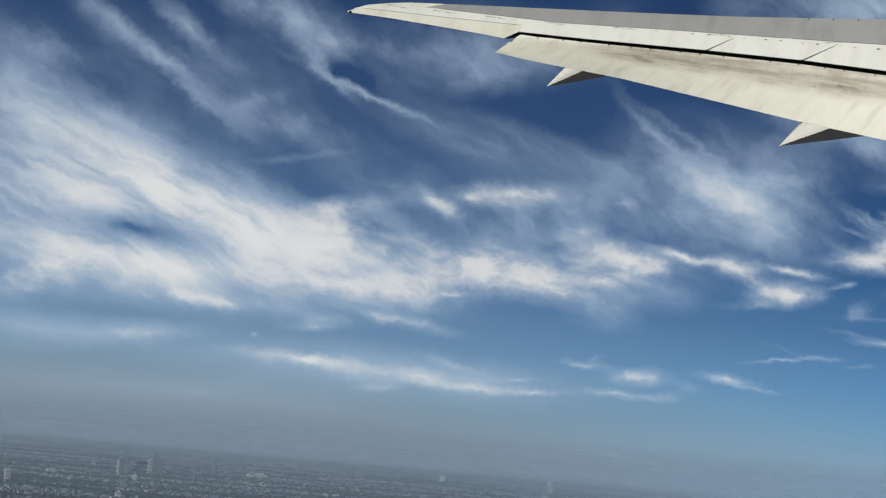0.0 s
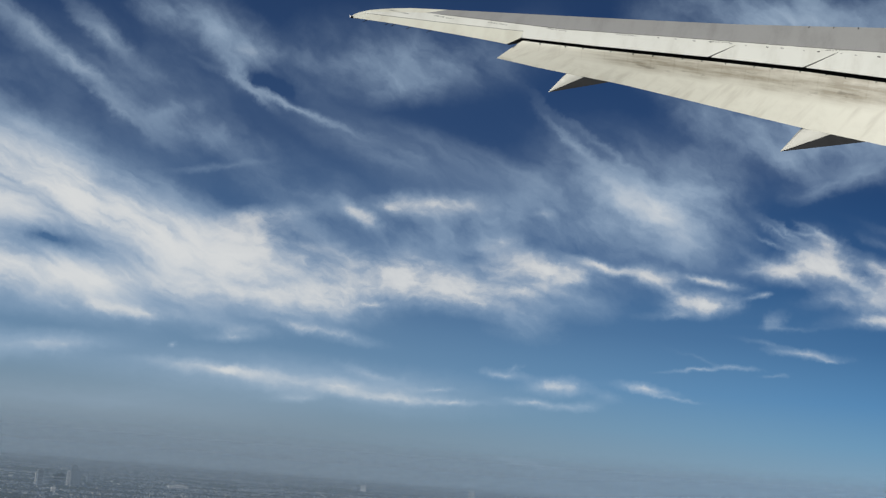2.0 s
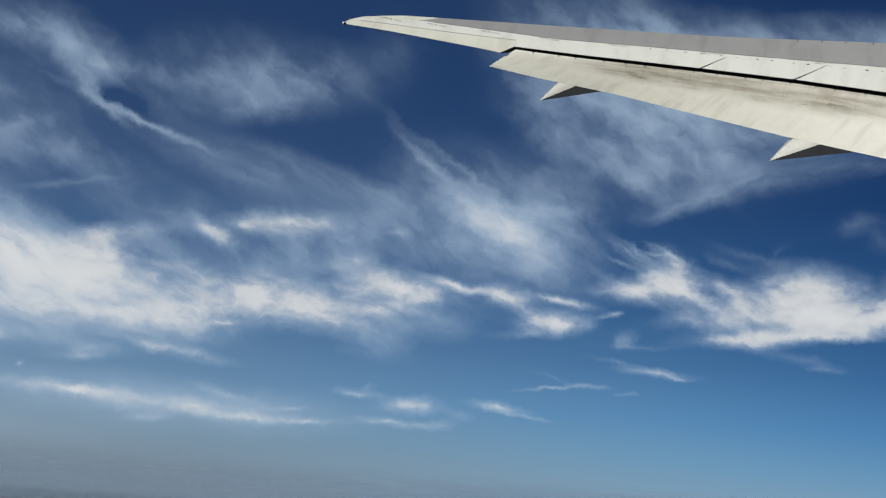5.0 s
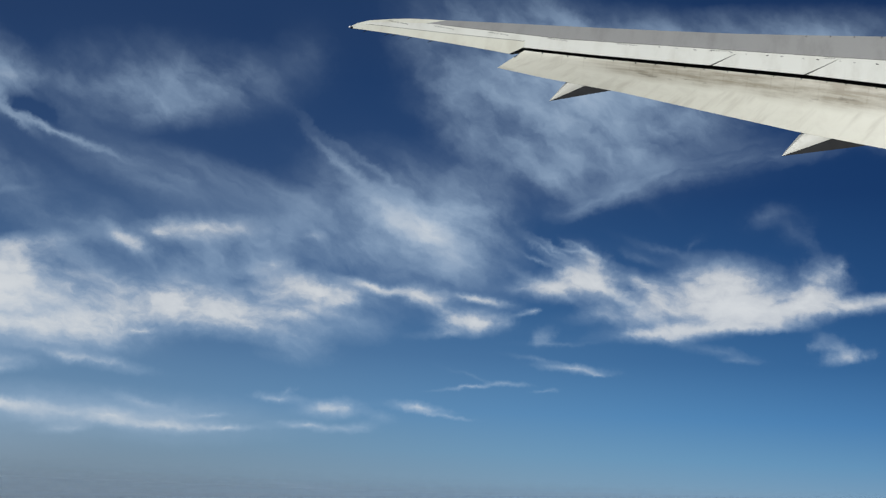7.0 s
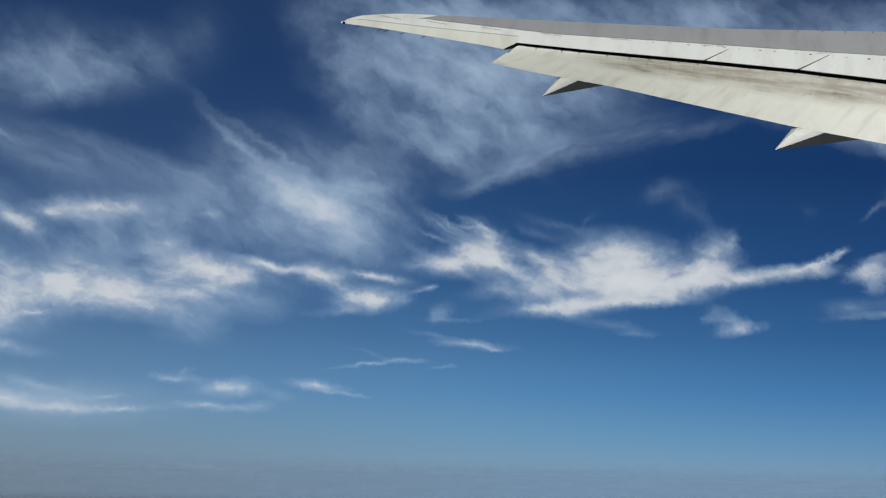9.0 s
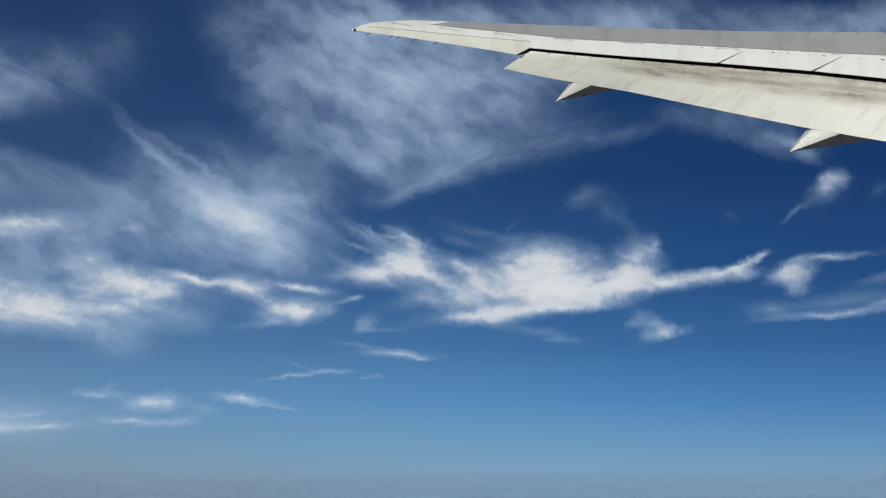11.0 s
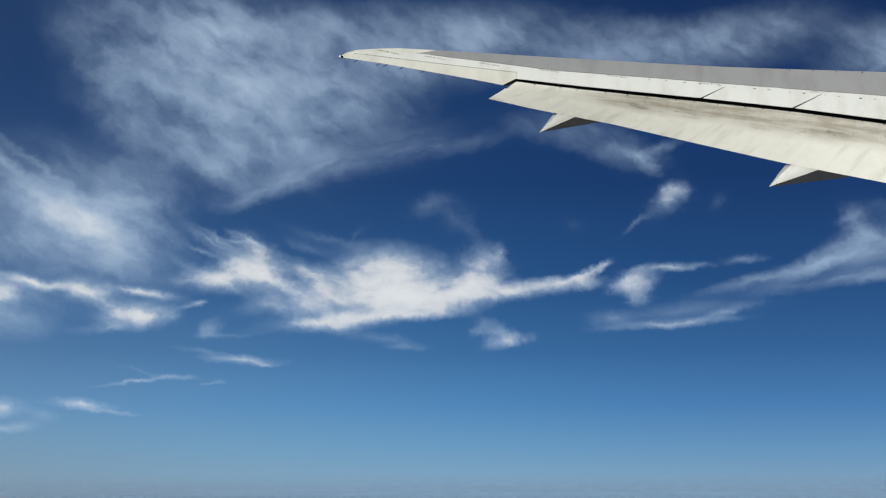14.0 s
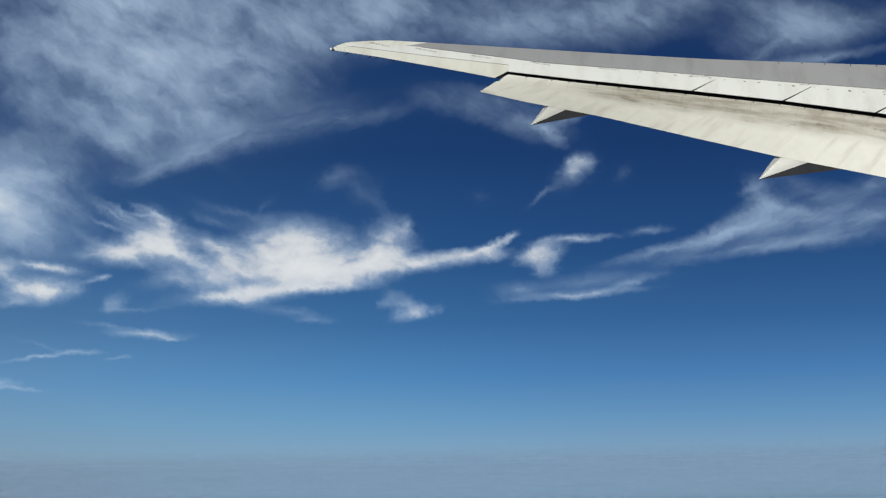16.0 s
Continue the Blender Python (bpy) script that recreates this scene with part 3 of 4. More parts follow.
def slab(us, vs, top, thick):
    """A sheet with thickness that follows top(u, k) along us, with k from 0 to 1 across."""
    bm = bmesh.new()
    upper = [[bm.verts.new(top(u, k)) for k in vs] for u in us]
    lower = [[bm.verts.new(Vector(top(u, k)) - Vector((0, 0, thick))) for k in vs] for u in us]
    for grid in (upper, lower):
        for a, b in zip(grid, grid[1:]):
            for i in range(len(vs) - 1):
                bm.faces.new((a[i], a[i + 1], b[i + 1], b[i]))
    for a, b in ((upper, lower),):
        for i in range(len(us) - 1):
            for k in (0, len(vs) - 1):
                bm.faces.new((a[i][k], a[i + 1][k], b[i + 1][k], b[i][k]))
        for k in range(len(vs) - 1):
            for i in (0, len(us) - 1):
                bm.faces.new((a[i][k], a[i][k + 1], b[i][k + 1], b[i][k]))
    return bm


def box(size, at=(0, 0, 0), bevel=0.0):
    bm = bmesh.new()
    bmesh.ops.create_cube(bm, size=1)
    bmesh.ops.scale(bm, vec=size, verts=bm.verts)
    if bevel:
        bmesh.ops.bevel(bm, geom=bm.edges[:], offset=bevel, segments=2, affect="EDGES")
    bmesh.ops.translate(bm, vec=at, verts=bm.verts)
    return bm


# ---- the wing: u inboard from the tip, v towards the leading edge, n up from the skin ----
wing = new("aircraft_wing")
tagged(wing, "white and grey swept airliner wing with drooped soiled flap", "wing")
# tilt, size and the stations below are fitted to the camera's view
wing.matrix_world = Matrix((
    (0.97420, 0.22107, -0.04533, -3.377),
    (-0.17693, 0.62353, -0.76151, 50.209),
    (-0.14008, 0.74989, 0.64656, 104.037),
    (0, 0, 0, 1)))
INBOARD = 22.0
SPLIT = 5.42
# stations along the span: distance from the tip, place along the chord, height
FRONT = [(0, 0.47, 0.23), (0.15, 0.66, 0.26), (0.48, 0.88, 0.28), (1.14, 1.14, 0.26), (1.72, 1.34, 0.23), (2.85, 1.58, 0.17), (4.25, 1.85, 0.11), (5.82, 2.12, 0.06),
         (7.57, 2.37, 0.04), (9.66, 2.60, 0.07), (11.74, 2.75, 0.16), (13.78, 2.86, 0.32), (16.11, 2.89, 0.58), (22.0, 2.95, 1.25)]
GREY_EDGE = [(0.4, 0.78, 0.26), (1.2, 1.02, 0.22), (2.24, 1.31, 0.15), (4.4, 1.56, 0.0), (6.61, 1.77, -0.13), (9.75, 2.08, -0.13), (13.54, 2.20, 0.02), (16.21, 2.13, 0.25), (22.0, 1.98, 0.75)]
HINGE = [(0.3, 0.70, 0.24), (0.51, 0.76, 0.23), (3.13, 1.16, -0.02), (5.69, 1.48, -0.18)]
REAR = [(0, 0.46, 0.22), (1.44, 0.66, 0.05), (3.21, 0.83, -0.16), (4.46, 0.90, -0.28), (5.42, 0.92, -0.37)]
SHROUD = [(5.3, 1.22, -0.25), (7.58, 1.41, -0.33), (11.2, 1.60, -0.32), (14.05, 1.56, -0.21), (16.3, 1.37, -0.07), (22.0, 0.90, 0.28)]
FLAP_TAIL = [(4.66, 0.91, -0.92), (6.07, 1.04, -1.17), (8.56, 1.18, -1.45), (11.42, 1.04, -1.68), (14.23, 0.68, -1.73), (16.69, 0.21, -1.57), (22.0, -0.80, -1.25)]


def between(table, at):
    """Straight steps through (place, value, ...) rows, run on past the ends."""
    for one, two in zip(table, table[1:]):
        if at <= two[0]:
            break
    t = (at - one[0]) / (two[0] - one[0])
    return [p + (q - p) * t for p, q in zip(one[1:], two[1:])]


def top_n(u, v):
    """The height of the upper skin, from line to line across the chord."""
    lines = [REAR, HINGE, GREY_EDGE, FRONT] if u <= SPLIT else [SHROUD, GREY_EDGE, FRONT]
    stops = sorted(between(line, u) for line in lines)
    for (v0, n0), (v1, n1) in zip(stops, stops[1:]):
        if v <= v1:
            break
    t = (v - v0) / max(v1 - v0, 0.001)
    t = max(-0.3, min(1.3, t))
    return n0 + (n1 - n0) * t + 0.05 * (v1 - v0) * t * (1 - t)


def skin(u, v, lift=0.0):
    return (u, v, top_n(u, v) + lift)


def steps(a, b, n):
    return [a + (b - a) * i / n for i in range(n + 1)]


def strip(name, a, b, lo, hi, mat, label="", across=8, along=24, lift=0.0, thick=0.03, slant_a=0.0, slant_b=0.0, bend=1.0):
    """A panel of skin from u = a to b; the slants move the front corners of its two ends inboard."""
    def top(u, k):
        t = (u - a) / (b - a)
        at = u + min(1.0, k / bend) * (slant_a * (1 - t) + slant_b * t)
        return skin(at, lo(at) + (hi(at) - lo(at)) * k, lift)
    return part(name, slab(steps(a, b, along), steps(0, 1, across), top, thick), mat, wing, label, smooth=True)


front = lambda u: between(FRONT, u)[0]
grey_edge = lambda u: between(GREY_EDGE, u)[0]
hinge = lambda u: between(HINGE, u)[0]
rear = lambda u: between(REAR, u)[0]
shroud = lambda u: between(SHROUD, u)[0]
spoiler_front = lambda u: shroud(u) + (grey_edge(u) - shroud(u)) * min(0.90, 0.62 + 0.03 * (u - SPLIT))

# tip, aileron, fixed strips and the grey skin, butted with narrow joints
strip("tip_cap", 0.0, 0.40, rear, front, TIP_WHITE, "cream painted rounded tip cap", along=10, across=10, thick=0.012)
strip("wing_tip", 0.402, 2.24, grey_edge, front, TIP_WHITE, "cream painted wing tip panel", along=20, slant_b=0.60)
strip("aileron", 0.402, SPLIT - 0.38, rear, lambda u: hinge(u) - 0.010, TIP_WHITE, "cream painted aileron", along=30, across=12, thick=0.008, slant_b=0.378, bend=0.58)
strip("aileron_joint", 0.45, SPLIT - 0.02, lambda u: hinge(u) - 0.011, lambda u: hinge(u) + 0.007, LINE, "dark hinge line", across=1, lift=-0.004)
strip("fixed_panel", 0.402, SPLIT - 0.01, lambda u: hinge(u) + 0.006, grey_edge, WHITE, "white fixed panel", along=20)
strip("upper_skin", 2.243, INBOARD, grey_edge, front, GREY, "matt grey upper wing skin", across=16, along=60, slant_a=0.60)
strip("skin_joint", 2.7, INBOARD, lambda u: grey_edge(u) - 0.006, lambda u: grey_edge(u) + 0.006, LINE, "thin dark skin joint", across=1, along=50, lift=0.003, thick=0.006)
strip("fixed_strip", SPLIT - 0.01, INBOARD, spoiler_front, grey_edge, WHITE, "white strip ahead of the spoilers", along=40)


def lower_shell():
    """Nose and underside, closed against the upper skin."""
    bm = bmesh.new()
    rows = []
    for u in [0.06] + steps(0.4, SPLIT - 0.05, 12) + steps(SPLIT + 0.05, INBOARD, 20):
        lo, hi = (rear(u) + 0.12 * min(1.0, u / 2) if u < SPLIT else shroud(u) + 0.25), front(u)
        lo += max(0.0, min(u, SPLIT) - 4.5) / 0.92 * (shroud(SPLIT) + 0.13 - rear(SPLIT)) if u < SPLIT else 0.0
        chord = hi - lo
        row = []
        for k in steps(0, 1, 14):
            s = k * k
            v = hi - s * chord
            depth = (chord + 0.5) * 0.42 * (0.2969 * math.sqrt(s) - 0.126 * s - 0.3516 * s * s + 0.2843 * s ** 3 - 0.1036 * s ** 4)
            row.append(bm.verts.new((u, v, top_n(u, v) - 0.035 - depth)))
        rows.append(row)
    for a, b in zip(rows, rows[1:]):
        for i in range(len(a) - 1):
            bm.faces.new((a[i], a[i + 1], b[i + 1], b[i]))
    return bm


part("lower_skin", lower_shell(), UNDER, wing, "grey painted wing underside", smooth=True)

# spoilers, each a panel of its own, with slanting gaps that narrow towards the front
edges = [SPLIT, 8.80, 11.22, 14.06, 16.9, 19.5, INBOARD]
for a, b in zip(edges, edges[1:]):
    left, right = (0.004 if a <= 8.80 else 0.045), (0.004 if b == 8.80 else 0.045)

    def top(u, k, a=a, b=b, left=left, right=right):
        wedge = 1.0 - 0.70 * k
        t = (u - a) / (b - a)
        lean_a, lean_b = (0.0 if a == SPLIT else 0.22 * (a - 5.6) / 3.2 + 0.3), (0.3 + 0.22 * (b - 5.6) / 3.2)
        at = a + lean_a * k + left * wedge + (b + lean_b * k - a - lean_a * k - (left + right) * wedge) * t
        at = min(at, INBOARD)
        return skin(at, shroud(at) + (spoiler_front(at) - 0.004 - shroud(at)) * k, 0.002)
    part("spoiler", slab(steps(a, b, 10), steps(0, 1, 8), top, 0.012), WHITE, wing, "white spoiler panel", smooth=True)

# bay under the spoilers, seen through the gaps, its shade painted black
strip("spoiler_bay", SPLIT + 0.05, INBOARD, lambda u: shroud(u) + 0.02, spoiler_front, DARK, "spoiler bay with its shade painted black", across=2, along=30, lift=-0.022, thick=0.008)


def flap_nose(u):
    """The line along which the flap comes out of its cove."""
    v, n = between(SHROUD, u)
    tail = between(FLAP_TAIL, u)
    open_by = 0.115 - 0.045 * max(0.0, min(1.0, (u - 6.0) / 8.0))
    return v + (tail[0] - v) * open_by, n + (tail[1] - n) * open_by


# cove behind the spoilers, above the flap's nose, its shade painted black
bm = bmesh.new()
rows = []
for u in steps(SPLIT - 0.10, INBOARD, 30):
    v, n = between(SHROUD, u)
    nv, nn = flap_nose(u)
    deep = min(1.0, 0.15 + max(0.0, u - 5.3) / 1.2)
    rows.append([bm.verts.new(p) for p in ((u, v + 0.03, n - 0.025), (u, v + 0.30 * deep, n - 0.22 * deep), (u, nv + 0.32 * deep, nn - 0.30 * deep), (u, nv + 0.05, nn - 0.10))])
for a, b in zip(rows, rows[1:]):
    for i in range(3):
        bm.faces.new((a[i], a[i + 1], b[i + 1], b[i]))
part("flap_cove", bm, DARK, wing, "flap cove with its shade painted black")
# black sheet added as the shade in the gap at the aileron's end
(av, an), (sv, sn) = between(REAR, SPLIT - 0.38), between(SHROUD, SPLIT)
bm = ring_loft([[(SPLIT - 0.02, sv + 0.02, sn - 0.02), (SPLIT - 0.37, av + 0.02, an - 0.012), (SPLIT - 0.33, av + 0.03, an - 0.05), (SPLIT + 0.02, sv + 0.04, sn - 0.22)],
                [(SPLIT + 0.03, sv + 0.06, sn - 0.02), (SPLIT - 0.32, av + 0.06, an - 0.012), (SPLIT - 0.28, av + 0.07, an - 0.05), (SPLIT + 0.07, sv + 0.08, sn - 0.22)]])
part("end_gap_sheet", bm, DARK, wing, "black sheet painted as shade in the aileron's end gap")


# flap, lowered, its steep droop fitted to the camera's view
def flap_ring(u, slant, full=1.0):
    at = u + slant
    nose = Vector((at, *flap_nose(max(at, SPLIT))))
    tail = Vector((u, *between(FLAP_TAIL, u)))
    along = tail - nose
    up = Vector((0, 0, 1)) - along * (along.z / along.length_squared)
    up.normalize()
    ring = []
    for s in FLAP_ABOVE:
        h = full * 0.045 * (2.4 * math.sqrt(s) * (1 - s) + 0.1 * (1 - s)) + 0.004
        ring.append(nose + along * s + up * h)
    for s in FLAP_BELOW:
        h = full * 0.05 * (2.0 * math.sqrt(s) * (1 - s)) + 0.004
        ring.append(nose + along * s - up * h)
    return ring


FLAP_ABOVE, FLAP_BELOW = (1.0, 0.85, 0.7, 0.55, 0.4, 0.25, 0.12, 0.04, 0.0), (0.0, 0.06, 0.25, 0.5, 0.8, 1.0)
stations = [4.66, 4.78, 4.95, 5.2] + steps(5.5, INBOARD - 0.3, 36)
slants = [0.80, 0.72, 0.58, 0.34] + [0.22 - 0.22 * min(1.0, (u - 5.5) / 1.5) for u in stations[4:]]
rings = [flap_ring(u, slant, min(1.0, 0.2 + i * 0.25)) for i, (u, slant) in enumerate(zip(stations, slants))]
flap = part("flap", ring_loft(rings), FLAP, wing, "cream flap with brown soot stains", smooth=True)
# span and chord of each place on the flap, for the paint
shares = FLAP_ABOVE + FLAP_BELOW
chart = flap.data.uv_layers.new(name="span_chord")
for loop in flap.data.loops:
    station, around = divmod(loop.vertex_index, len(shares))
    chart.data[loop.index].uv = (stations[station], shares[around])

# brackets along the flap's nose
for i in range(22):
    u = 6.0 + i * 0.72 + 0.10 * math.sin(i * 2.3)
    v, n = flap_nose(u)
    bm = box((0.026, 0.03, 0.056), (u + 0.02, v - 0.03, n + 0.004), 0.005)
    part("bracket", bm, DARK, wing, "small dark bracket")


# flap track fairings: canoes under the flap
def fairing(tip, at_edge, ahead):
    """A boat-shaped fairing that runs forward from its pointed tail under the flap's edge: pale deck above, hull below
    with its shade put into the colour.
    at_edge: the span at which its outer side, its chine and its inner side pass under the edge."""
    tip = Vector(tip)
    outer, chine, inner = (Vector((u, *between(FLAP_TAIL, u))) + Vector((0, 0.03, -0.01)) for u in at_edge)
    heading = (outer + inner) / 2 - tip
    deck, hull = [], []
    for k in steps(0, ahead, 22):
        grow = min(k, 1.0)
        bulge = 0.01 * math.sin(math.pi * grow)
        run = heading * max(0.0, k - 1.0)
        a = tip + (outer - tip) * grow + run + (outer - chine) * bulge
        b = tip + (chine - tip) * grow + run
        c = tip + (inner - tip) * grow + run + (inner - chine) * bulge * 0.5 + Vector((0, 0, -0.05 * bulge))
        far = Vector((0, 0.85, -0.15)) * (0.04 + grow * 0.75)
        crown = Vector((0, -0.02, 0.012)) * grow
        deck.append([a + far * 0.6, a, (a * 2 + b) / 3 + crown, (a + b * 2) / 3 + crown, b])
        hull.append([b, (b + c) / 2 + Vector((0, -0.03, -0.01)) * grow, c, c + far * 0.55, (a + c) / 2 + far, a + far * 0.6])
    return deck, hull


for tip, at_edge, ahead in (((6.38, 0.63, -1.74), (6.88, 7.43, 8.26), 1.5), ((13.71, 0.25, -2.38), (14.30, 15.13, 16.20), 1.5)):
    deck, hull = fairing(tip, at_edge, ahead)
    body = part("flap_track_fairing", sheet_loft(deck), DECK, wing, "pale grey pointed flap track fairing", smooth=True)
    part("hull", sheet_loft(hull), SHADED_HULL, body, "hull of the fairing, its shade put into the colour", smooth=True)

# tip lamp, discharge wicks, vortex generators
bm = bmesh.new()
bmesh.ops.create_uvsphere(bm, u_segments=12, v_segments=8, radius=0.04)
bmesh.ops.scale(bm, vec=(0.8, 1.3, 0.7), verts=bm.verts)
bmesh.ops.translate(bm, vec=(0.0, 0.50, 0.22), verts=bm.verts)
part("tip_lamp", bm, LAMP, wing, "clear tip lamp", smooth=True)
part("lamp_mount", box((0.05, 0.08, 0.07), (0.06, 0.46, 0.23), 0.015), DARK, wing, "dark lamp mount")
for u in (0.55, 1.24, 1.45, 1.95, 2.6):
    v, n = between(REAR, u)
    bm = ring_loft([[(u - along * 0.8, v + 0.02 - 0.5 * along + math.cos(a) * r, n - 0.02 - 0.3 * along + math.sin(a) * r) for a in steps(0, 5.236, 5)] for along, r in ((0.0, 0.014), (0.10, 0.012), (0.18, 0.004))])
    part("discharge_wick", bm, DARK, wing, "black static discharge wick")
for u in (13.88, 14.6, 15.3, 16.1, 16.9):
    v = front(u) - 0.03
    n = top_n(u, v)
    bm = ring_loft([[(u, v - 0.05, n), (u + 0.014, v - 0.05, n), (u + 0.014, v + 0.05, n), (u, v + 0.05, n)], [(u, v - 0.04, n + 0.028), (u + 0.014, v - 0.04, n + 0.028), (u + 0.014, v, n + 0.028), (u, v, n + 0.028)]])
    part("vortex_generator", bm, DARK, wing, "small dark vortex generator")

# fastener covers along the white strip
for i in range(16):
    u = 9.55 + i * 0.54 + 0.06 * math.sin(i * 3.3)
    v = grey_edge(u) - 0.07 - 0.016 * max(0.0, u - 11.0) + 0.01 * math.sin(i * 2.1)
    bm = bmesh.new()
    bmesh.ops.create_circle(bm, cap_ends=True, segments=10, radius=0.020 + 0.016 * ((i * 7) % 5) / 4)
    bmesh.ops.scale(bm, vec=(1.5, 0.6, 1), verts=bm.verts)
    extruded = bmesh.ops.extrude_face_region(bm, geom=bm.faces[:])
    bmesh.ops.translate(bm, vec=(0, 0, 0.004), verts=[x for x in extruded["geom"] if isinstance(x, bmesh.types.BMVert)])
    slope = math.atan((top_n(u, v + 0.03) - top_n(u, v - 0.03)) / 0.06)
    bmesh.ops.rotate(bm, cent=(0, 0, 0), matrix=Matrix.Rotation(slope, 3, "X"), verts=bm.verts)
    bmesh.ops.translate(bm, vec=(u, v, top_n(u, v) + 0.003), verts=bm.verts)
    part("fastener_cover", bm, FADED if i % 3 else LINE, wing, "small dark fastener cover")


# stencilled warnings, to be read from the front of the wing
def stencil(text, u, v, size):
    curve = bpy.data.curves.new("stencil", "FONT")
    curve.body, curve.size, curve.align_x, curve.extrude = text, size, "CENTER", 0.001
    holder = new("stencil_source", curve)
    bpy.context.view_layer.update()
    mesh = bpy.data.meshes.new_from_object(holder.evaluated_get(bpy.context.evaluated_depsgraph_get()))
    bpy.data.objects.remove(holder)
    slope = math.atan((top_n(u, v + 0.05) - top_n(u, v - 0.05)) / 0.1)
    dip = math.atan((top_n(u + 0.2, v) - top_n(u - 0.2, v)) / 0.4)
    mesh.transform(Matrix.Translation((u, v, top_n(u, v) + 0.010)) @ Matrix.Rotation(-dip, 4, "Y") @ Matrix.Rotation(slope, 4, "X") @ Matrix.Rotation(math.pi + 0.06, 4, "Z") @ Matrix.Diagonal((1.9, 0.75, 1, 1)))
    mesh.materials.clear()
    mesh.materials.append(MARK)
    ob = new("stencil", mesh)
    ob.parent = wing
    tagged(ob, "dark stencilled warning text")


for u, v in ((1.42, 1.10), (2.85, 1.31), (4.55, 1.51), (6.40, 1.72), (8.55, 1.93), (11.40, 2.10), (14.85, 2.15), (17.4, 2.05)):
    stencil("NO STEP", u, v, 0.085)

# ---- the land below ----
GROUND = 45.0


def land_material():
    m, tree, bsdf = material("hazy_suburbs")
    p = tree.nodes.new("ShaderNodeNewGeometry").outputs["Position"]
    woods = span(tree, grain(tree, mapped(tree, p, 20, (0.0050, 0.0150, 1)), 1.0, 5.0, 0.55), 0.50, 0.56)
    blocks = tree.nodes.new("ShaderNodeTexVoronoi")
    feed(tree, blocks.inputs["Vector"], p)
    blocks.inputs["Scale"].default_value = 0.09
    town = ramp(tree, blocks.outputs["Color"], [(0.0, (0.06, 0.07, 0.08)), (0.5, (0.15, 0.155, 0.16)), (1.0, (0.36, 0.35, 0.33))])
    small = grain(tree, p, 0.06, 6.0, 0.7)
    town = blend(tree, span(tree, small, 0.35, 0.65), town, (0.09, 0.10, 0.105))
    feed(tree, bsdf.inputs["Base Color"], blend(tree, woods, town, (0.022, 0.035, 0.03)))
    bsdf.inputs["Roughness"].default_value = 0.9
    return m


bm = bmesh.new()
bmesh.ops.create_circle(bm, cap_ends=True, segments=96, radius=4900)
bmesh.ops.translate(bm, vec=(0, 0, GROUND), verts=bm.verts)
ground = part("ground", bm, land_material(), None)
tagged(ground, "hazy suburban plain with dark woods", "ground", kind="structure")

# low haze over the plain, painted on shells one behind the other, thinning upwards
for i in range(7):
    away, dense = 600 * 1.38 ** i, (0.18, 0.22, 0.26, 0.32, 0.42, 0.62, 1.0)[i]
    top = (42, 48, 56, 66, 80, 98, 122)[i]
    m, tree, bsdf = material("ground_haze")
    xyz = tree.nodes.new("ShaderNodeSeparateXYZ")
    p = tree.nodes.new("ShaderNodeNewGeometry").outputs["Position"]
    tree.links.new(p, xyz.inputs[0])
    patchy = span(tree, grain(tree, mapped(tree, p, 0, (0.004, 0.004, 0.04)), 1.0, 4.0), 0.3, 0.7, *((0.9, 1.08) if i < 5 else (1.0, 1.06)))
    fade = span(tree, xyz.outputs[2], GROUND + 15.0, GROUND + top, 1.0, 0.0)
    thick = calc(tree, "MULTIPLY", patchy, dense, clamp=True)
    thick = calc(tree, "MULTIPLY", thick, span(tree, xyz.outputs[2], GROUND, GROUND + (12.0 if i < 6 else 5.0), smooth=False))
    # greyer towards -x, paler and denser towards +x
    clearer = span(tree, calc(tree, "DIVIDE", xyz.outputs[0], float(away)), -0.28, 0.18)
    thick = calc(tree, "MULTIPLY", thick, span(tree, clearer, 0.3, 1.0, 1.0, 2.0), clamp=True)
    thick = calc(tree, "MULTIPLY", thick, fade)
    # shading normal leant towards the sun, which brightens the painted haze
    facing = tree.nodes.new("ShaderNodeCombineXYZ")
    facing.inputs[1].default_value, facing.inputs[2].default_value = -0.8, 0.6
    tree.links.new(facing.outputs[0], bsdf.inputs["Normal"])
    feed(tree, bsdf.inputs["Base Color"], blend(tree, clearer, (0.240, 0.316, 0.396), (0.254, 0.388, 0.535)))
    bsdf.inputs["Roughness"].default_value = 1.0
    bsdf.inputs["Specular IOR Level"].default_value = 0.0
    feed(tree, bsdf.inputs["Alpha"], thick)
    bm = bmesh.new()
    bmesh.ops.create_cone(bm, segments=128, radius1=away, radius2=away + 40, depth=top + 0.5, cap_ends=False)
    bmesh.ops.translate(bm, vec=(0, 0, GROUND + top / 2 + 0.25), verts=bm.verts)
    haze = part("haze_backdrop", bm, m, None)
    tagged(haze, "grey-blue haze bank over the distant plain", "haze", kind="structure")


def wall_material(name, colour):
    m, tree, bsdf = material(name)
    p = own(tree)
    xyz = tree.nodes.new("ShaderNodeSeparateXYZ")
    tree.links.new(p, xyz.inputs[0])
    floors = span(tree, calc(tree, "FRACT", calc(tree, "MULTIPLY", xyz.outputs[2], 0.31)), 0.35, 0.45)
    feed(tree, bsdf.inputs["Base Color"], blend(tree, calc(tree, "MULTIPLY", floors, 0.4), colour, (0.08, 0.10, 0.12)))
    bsdf.inputs["Roughness"].default_value = 0.7
    return m


PALE = wall_material("pale_concrete", (0.58, 0.57, 0.55))
MID_GREY = wall_material("mid_grey_concrete", (0.29, 0.295, 0.29))
DULL = wall_material("dull_concrete", (0.13, 0.16, 0.205))
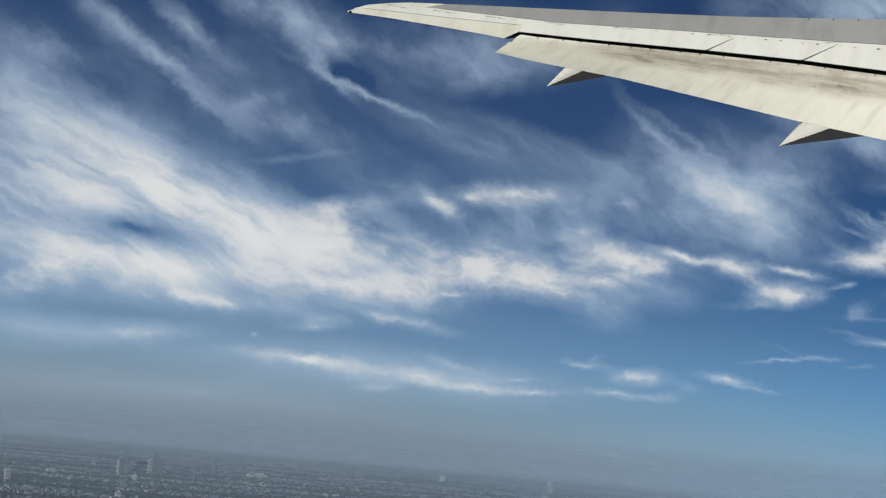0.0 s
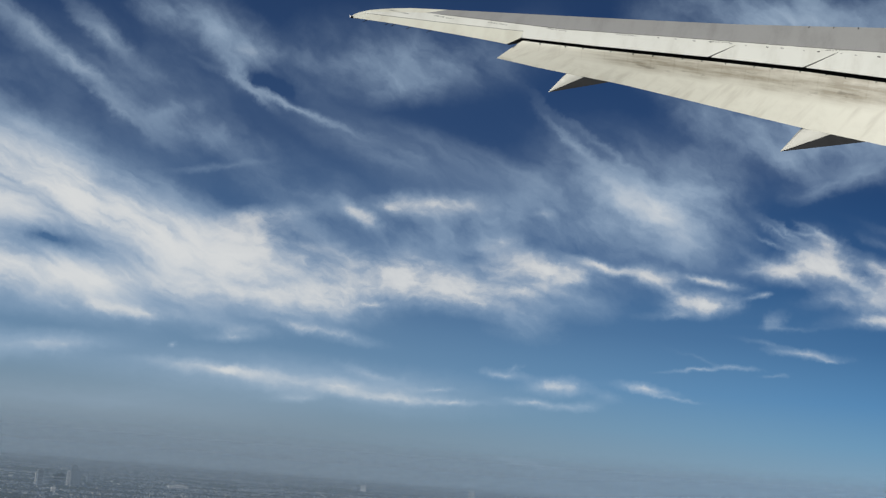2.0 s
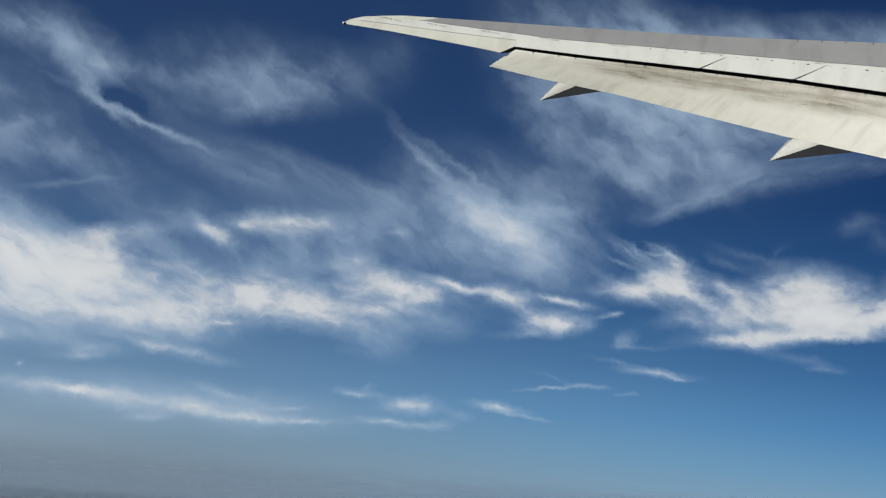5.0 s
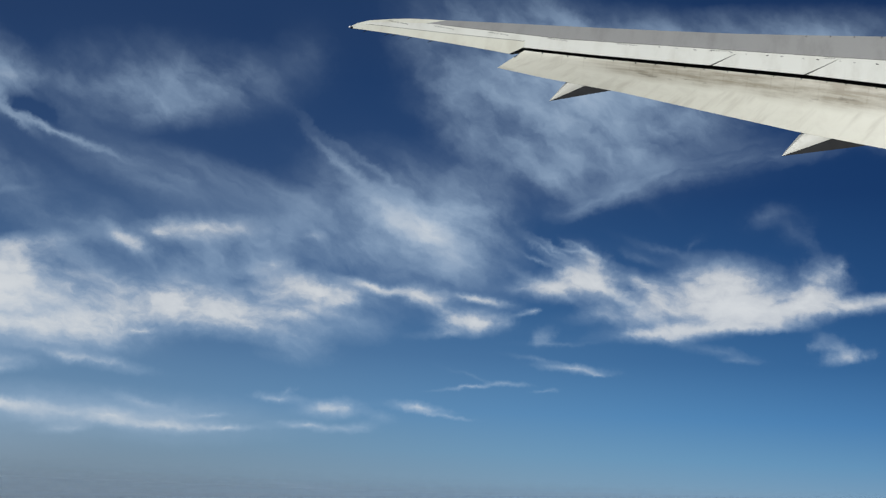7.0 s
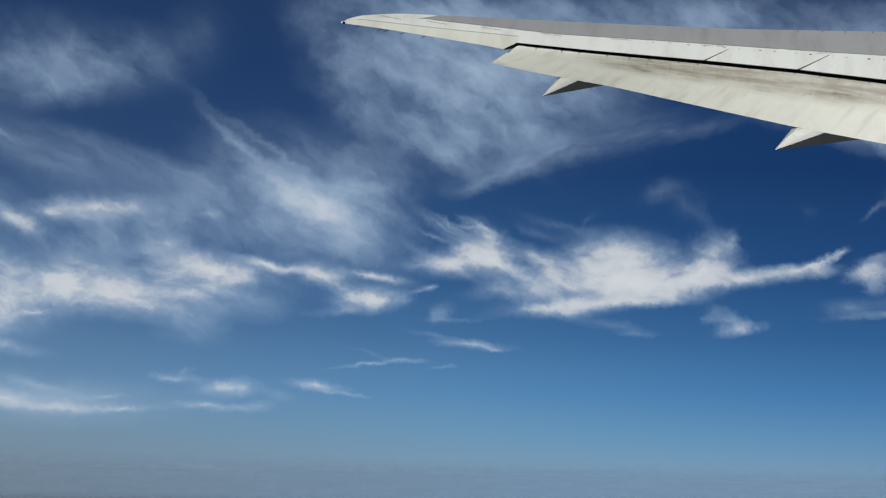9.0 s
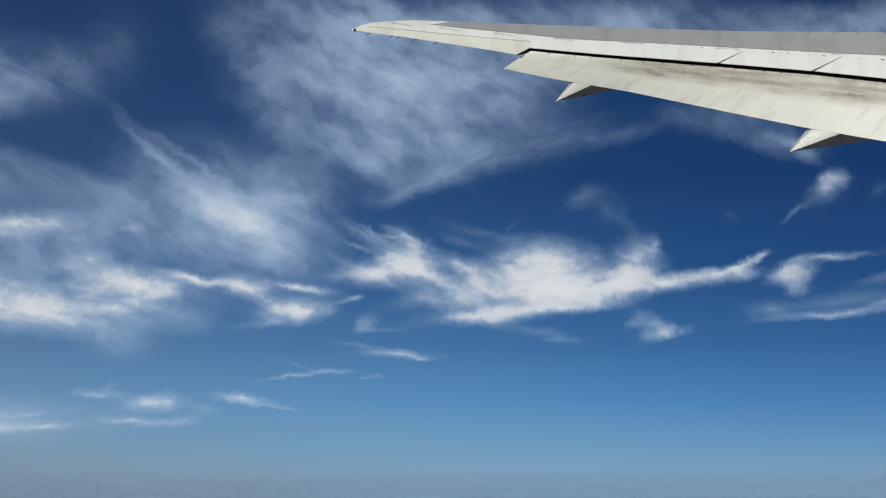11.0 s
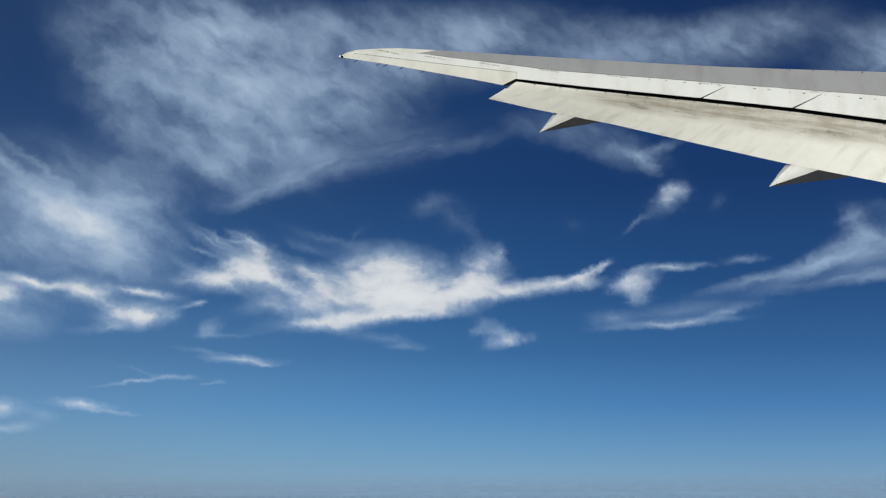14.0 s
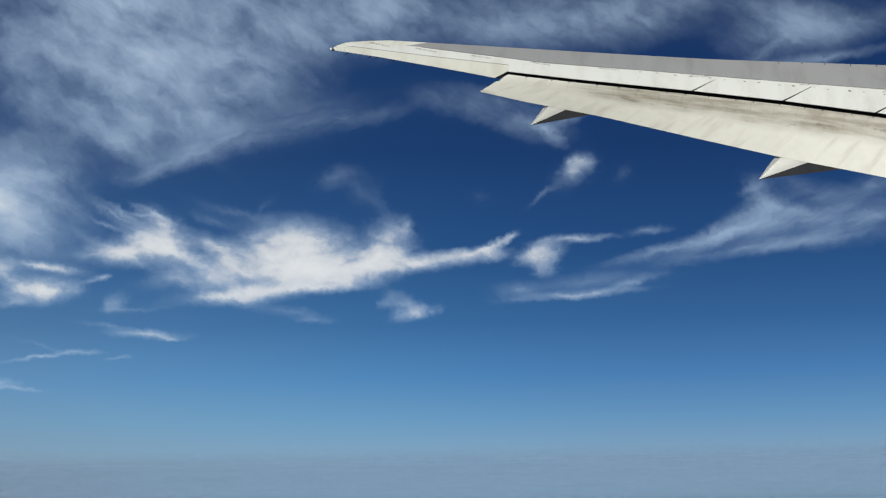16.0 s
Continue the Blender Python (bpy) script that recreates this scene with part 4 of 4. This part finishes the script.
ROOFS = plain_material("roof_felt", (0.35, 0.35, 0.34), 0.8)


def tower(az, away, wide, deep, high, mat, label):
    a = radians(az)
    t = new("apartment_tower")
    tagged(t, label, "building", "towers on the plain")
    t.matrix_world = pose(math.sin(a) * away, math.cos(a) * away, GROUND, 0, 0, -az + 15)
    part("wall", box((wide, deep, high), (0, 0, high / 2)), mat, t)
    part("roof", box((wide + 0.2, deep + 0.2, 0.3), (0, 0, high + 0.15)), ROOFS, t)
    part("roof_house", box((wide * 0.4, deep * 0.4, 1.1), (wide * 0.1, 0, high + 0.85)), mat, t)
    return t


tower(-22.36, 1569, 4.8, 4.4, 14.0, DULL, "dull grey tower rising from hazy suburbs")
tower(-22.46, 1598, 3.3, 3.0, 10.9, PALE, "pale concrete tower rising from hazy suburbs")
tower(-22.15, 1624, 5.6, 5.0, 6.7, DULL, "dull grey tower rising from hazy suburbs")
tower(-21.29, 1659, 5.7, 5.1, 18.2, DULL, "dull grey tower rising from hazy suburbs")
tower(-21.44, 1646, 3.4, 3.0, 13.5, PALE, "pale concrete tower rising from hazy suburbs")
tower(-21.13, 1673, 4.0, 3.6, 14.9, DULL, "dull grey tower rising from hazy suburbs")
tower(-20.77, 1750, 5.4, 4.9, 9.6, DULL, "dull grey tower rising from hazy suburbs")
tower(-20.39, 1888, 3.9, 3.5, 9.7, DULL, "dull grey tower rising from hazy suburbs")
tower(-25.94, 1215, 3.8, 3.4, 7.5, PALE, "pale concrete tower rising from hazy suburbs")
tower(-21.85, 1396, 3.3, 3.0, 4.8, PALE, "pale concrete tower rising from hazy suburbs")
tower(-23.89, 1269, 3.5, 3.1, 3.0, PALE, "pale concrete tower rising from hazy suburbs")
tower(-17.84, 1843, 21.4, 8.6, 3.2, PALE, "long low white warehouse on the hazy plain")
tower(-11.63, 2572, 7.0, 6.3, 8.8, PALE, "pale concrete tower rising from hazy suburbs")
tower(-7.89, 2310, 7.1, 6.4, 15.8, PALE, "pale concrete tower rising from hazy suburbs")
tower(-22.19, 1065, 3.3, 3.0, 2.9, PALE, "pale concrete tower rising from hazy suburbs")
tower(-24.61, 1411, 6.8, 6.1, 3.4, PALE, "pale concrete tower rising from hazy suburbs")
tower(-16.04, 2801, 7.7, 6.9, 8.6, DULL, "dull grey tower rising from hazy suburbs")
tower(-24.70, 3214, 13.2, 11.9, 4.4, PALE, "pale concrete tower rising from hazy suburbs")

# the many small buildings of the plain
def suburb(name, count, mat, seed, tall):
    rng = random.Random(seed)
    verts, faces = [], []
    while len(faces) < count * 5:
        az = radians(rng.uniform(-38, 0))
        away = 560 * (4800 / 560) ** rng.random()
        x, y = math.sin(az) * away, math.cos(az) * away
        if noise.noise((x * 0.0050, y * 0.0150, 1.0)) + 0.6 * noise.noise((x * 0.018, y * 0.040, 4.0)) > rng.uniform(-0.22, 0.06):
            continue
        w, d, h = rng.uniform(0.8, 2.2) * rng.choice((1, 1, 1, 2.5)), rng.uniform(0.8, 2.2), rng.uniform(0.6, tall)
        turn = rng.uniform(0, 3.14)
        c, s = math.cos(turn), math.sin(turn)
        base = len(verts)
        for z in (GROUND, GROUND + h):
            for i, j in ((-1, -1), (1, -1), (1, 1), (-1, 1)):
                verts.append((x + c * i * w / 2 - s * j * d / 2, y + s * i * w / 2 + c * j * d / 2, z))
        faces.append([base + k for k in (4, 5, 6, 7)])
        for k in range(4):
            faces.append([base + k, base + (k + 1) % 4, base + 4 + (k + 1) % 4, base + 4 + k])
    mesh = bpy.data.meshes.new(name)
    mesh.from_pydata(verts, [], faces)
    mesh.materials.append(mat)
    return tagged(new(name, mesh), "countless small pale and grey buildings in haze", "buildings", kind="stuff")


suburb("suburb_houses", 30000, DULL, 3, 1.6)
suburb("pale_houses", 5500, MID_GREY, 4, 1.8)


def woodland(count, seed):
    """Low uneven clumps of trees in belts between the houses."""
    rng = random.Random(seed)
    verts, faces = [], []
    while len(faces) < count * 11:
        az = radians(rng.uniform(-38, 0))
        away = 620 * (3600 / 620) ** rng.random()
        x, y = math.sin(az) * away, math.cos(az) * away
        if noise.noise((x * 0.0050, y * 0.0150, 1.0)) + 0.6 * noise.noise((x * 0.018, y * 0.040, 4.0)) < rng.uniform(0.02, 0.20):
            continue
        wide, high, base = rng.uniform(1.6, 4.5), rng.uniform(0.8, 1.9), len(verts)
        for z, r in ((-0.05, 1.0), (0.55, 0.92), (1.0, 0.4)):
            for k in range(5):
                a, reach = k * 1.2566 + z, wide * r * rng.uniform(0.7, 1.2)
                verts.append((x + math.cos(a) * reach, y + math.sin(a) * reach, GROUND + high * z * rng.uniform(0.8, 1.15)))
        for ring in (0, 5):
            for k in range(5):
                n = (k + 1) % 5
                faces.append([base + ring + k, base + ring + n, base + ring + 5 + n, base + ring + 5 + k])
        faces.append([base + 10 + k for k in range(5)])
    mesh = bpy.data.meshes.new("woodland")
    mesh.from_pydata(verts, [], faces)
    mesh.materials.append(WOODS)
    return tagged(new("woodland", mesh), "dark belts of trees between hazy suburbs", "trees", kind="stuff")


WOODS = plain_material("dark_foliage", (0.030, 0.046, 0.040), 0.9)
woodland(9000, 8)
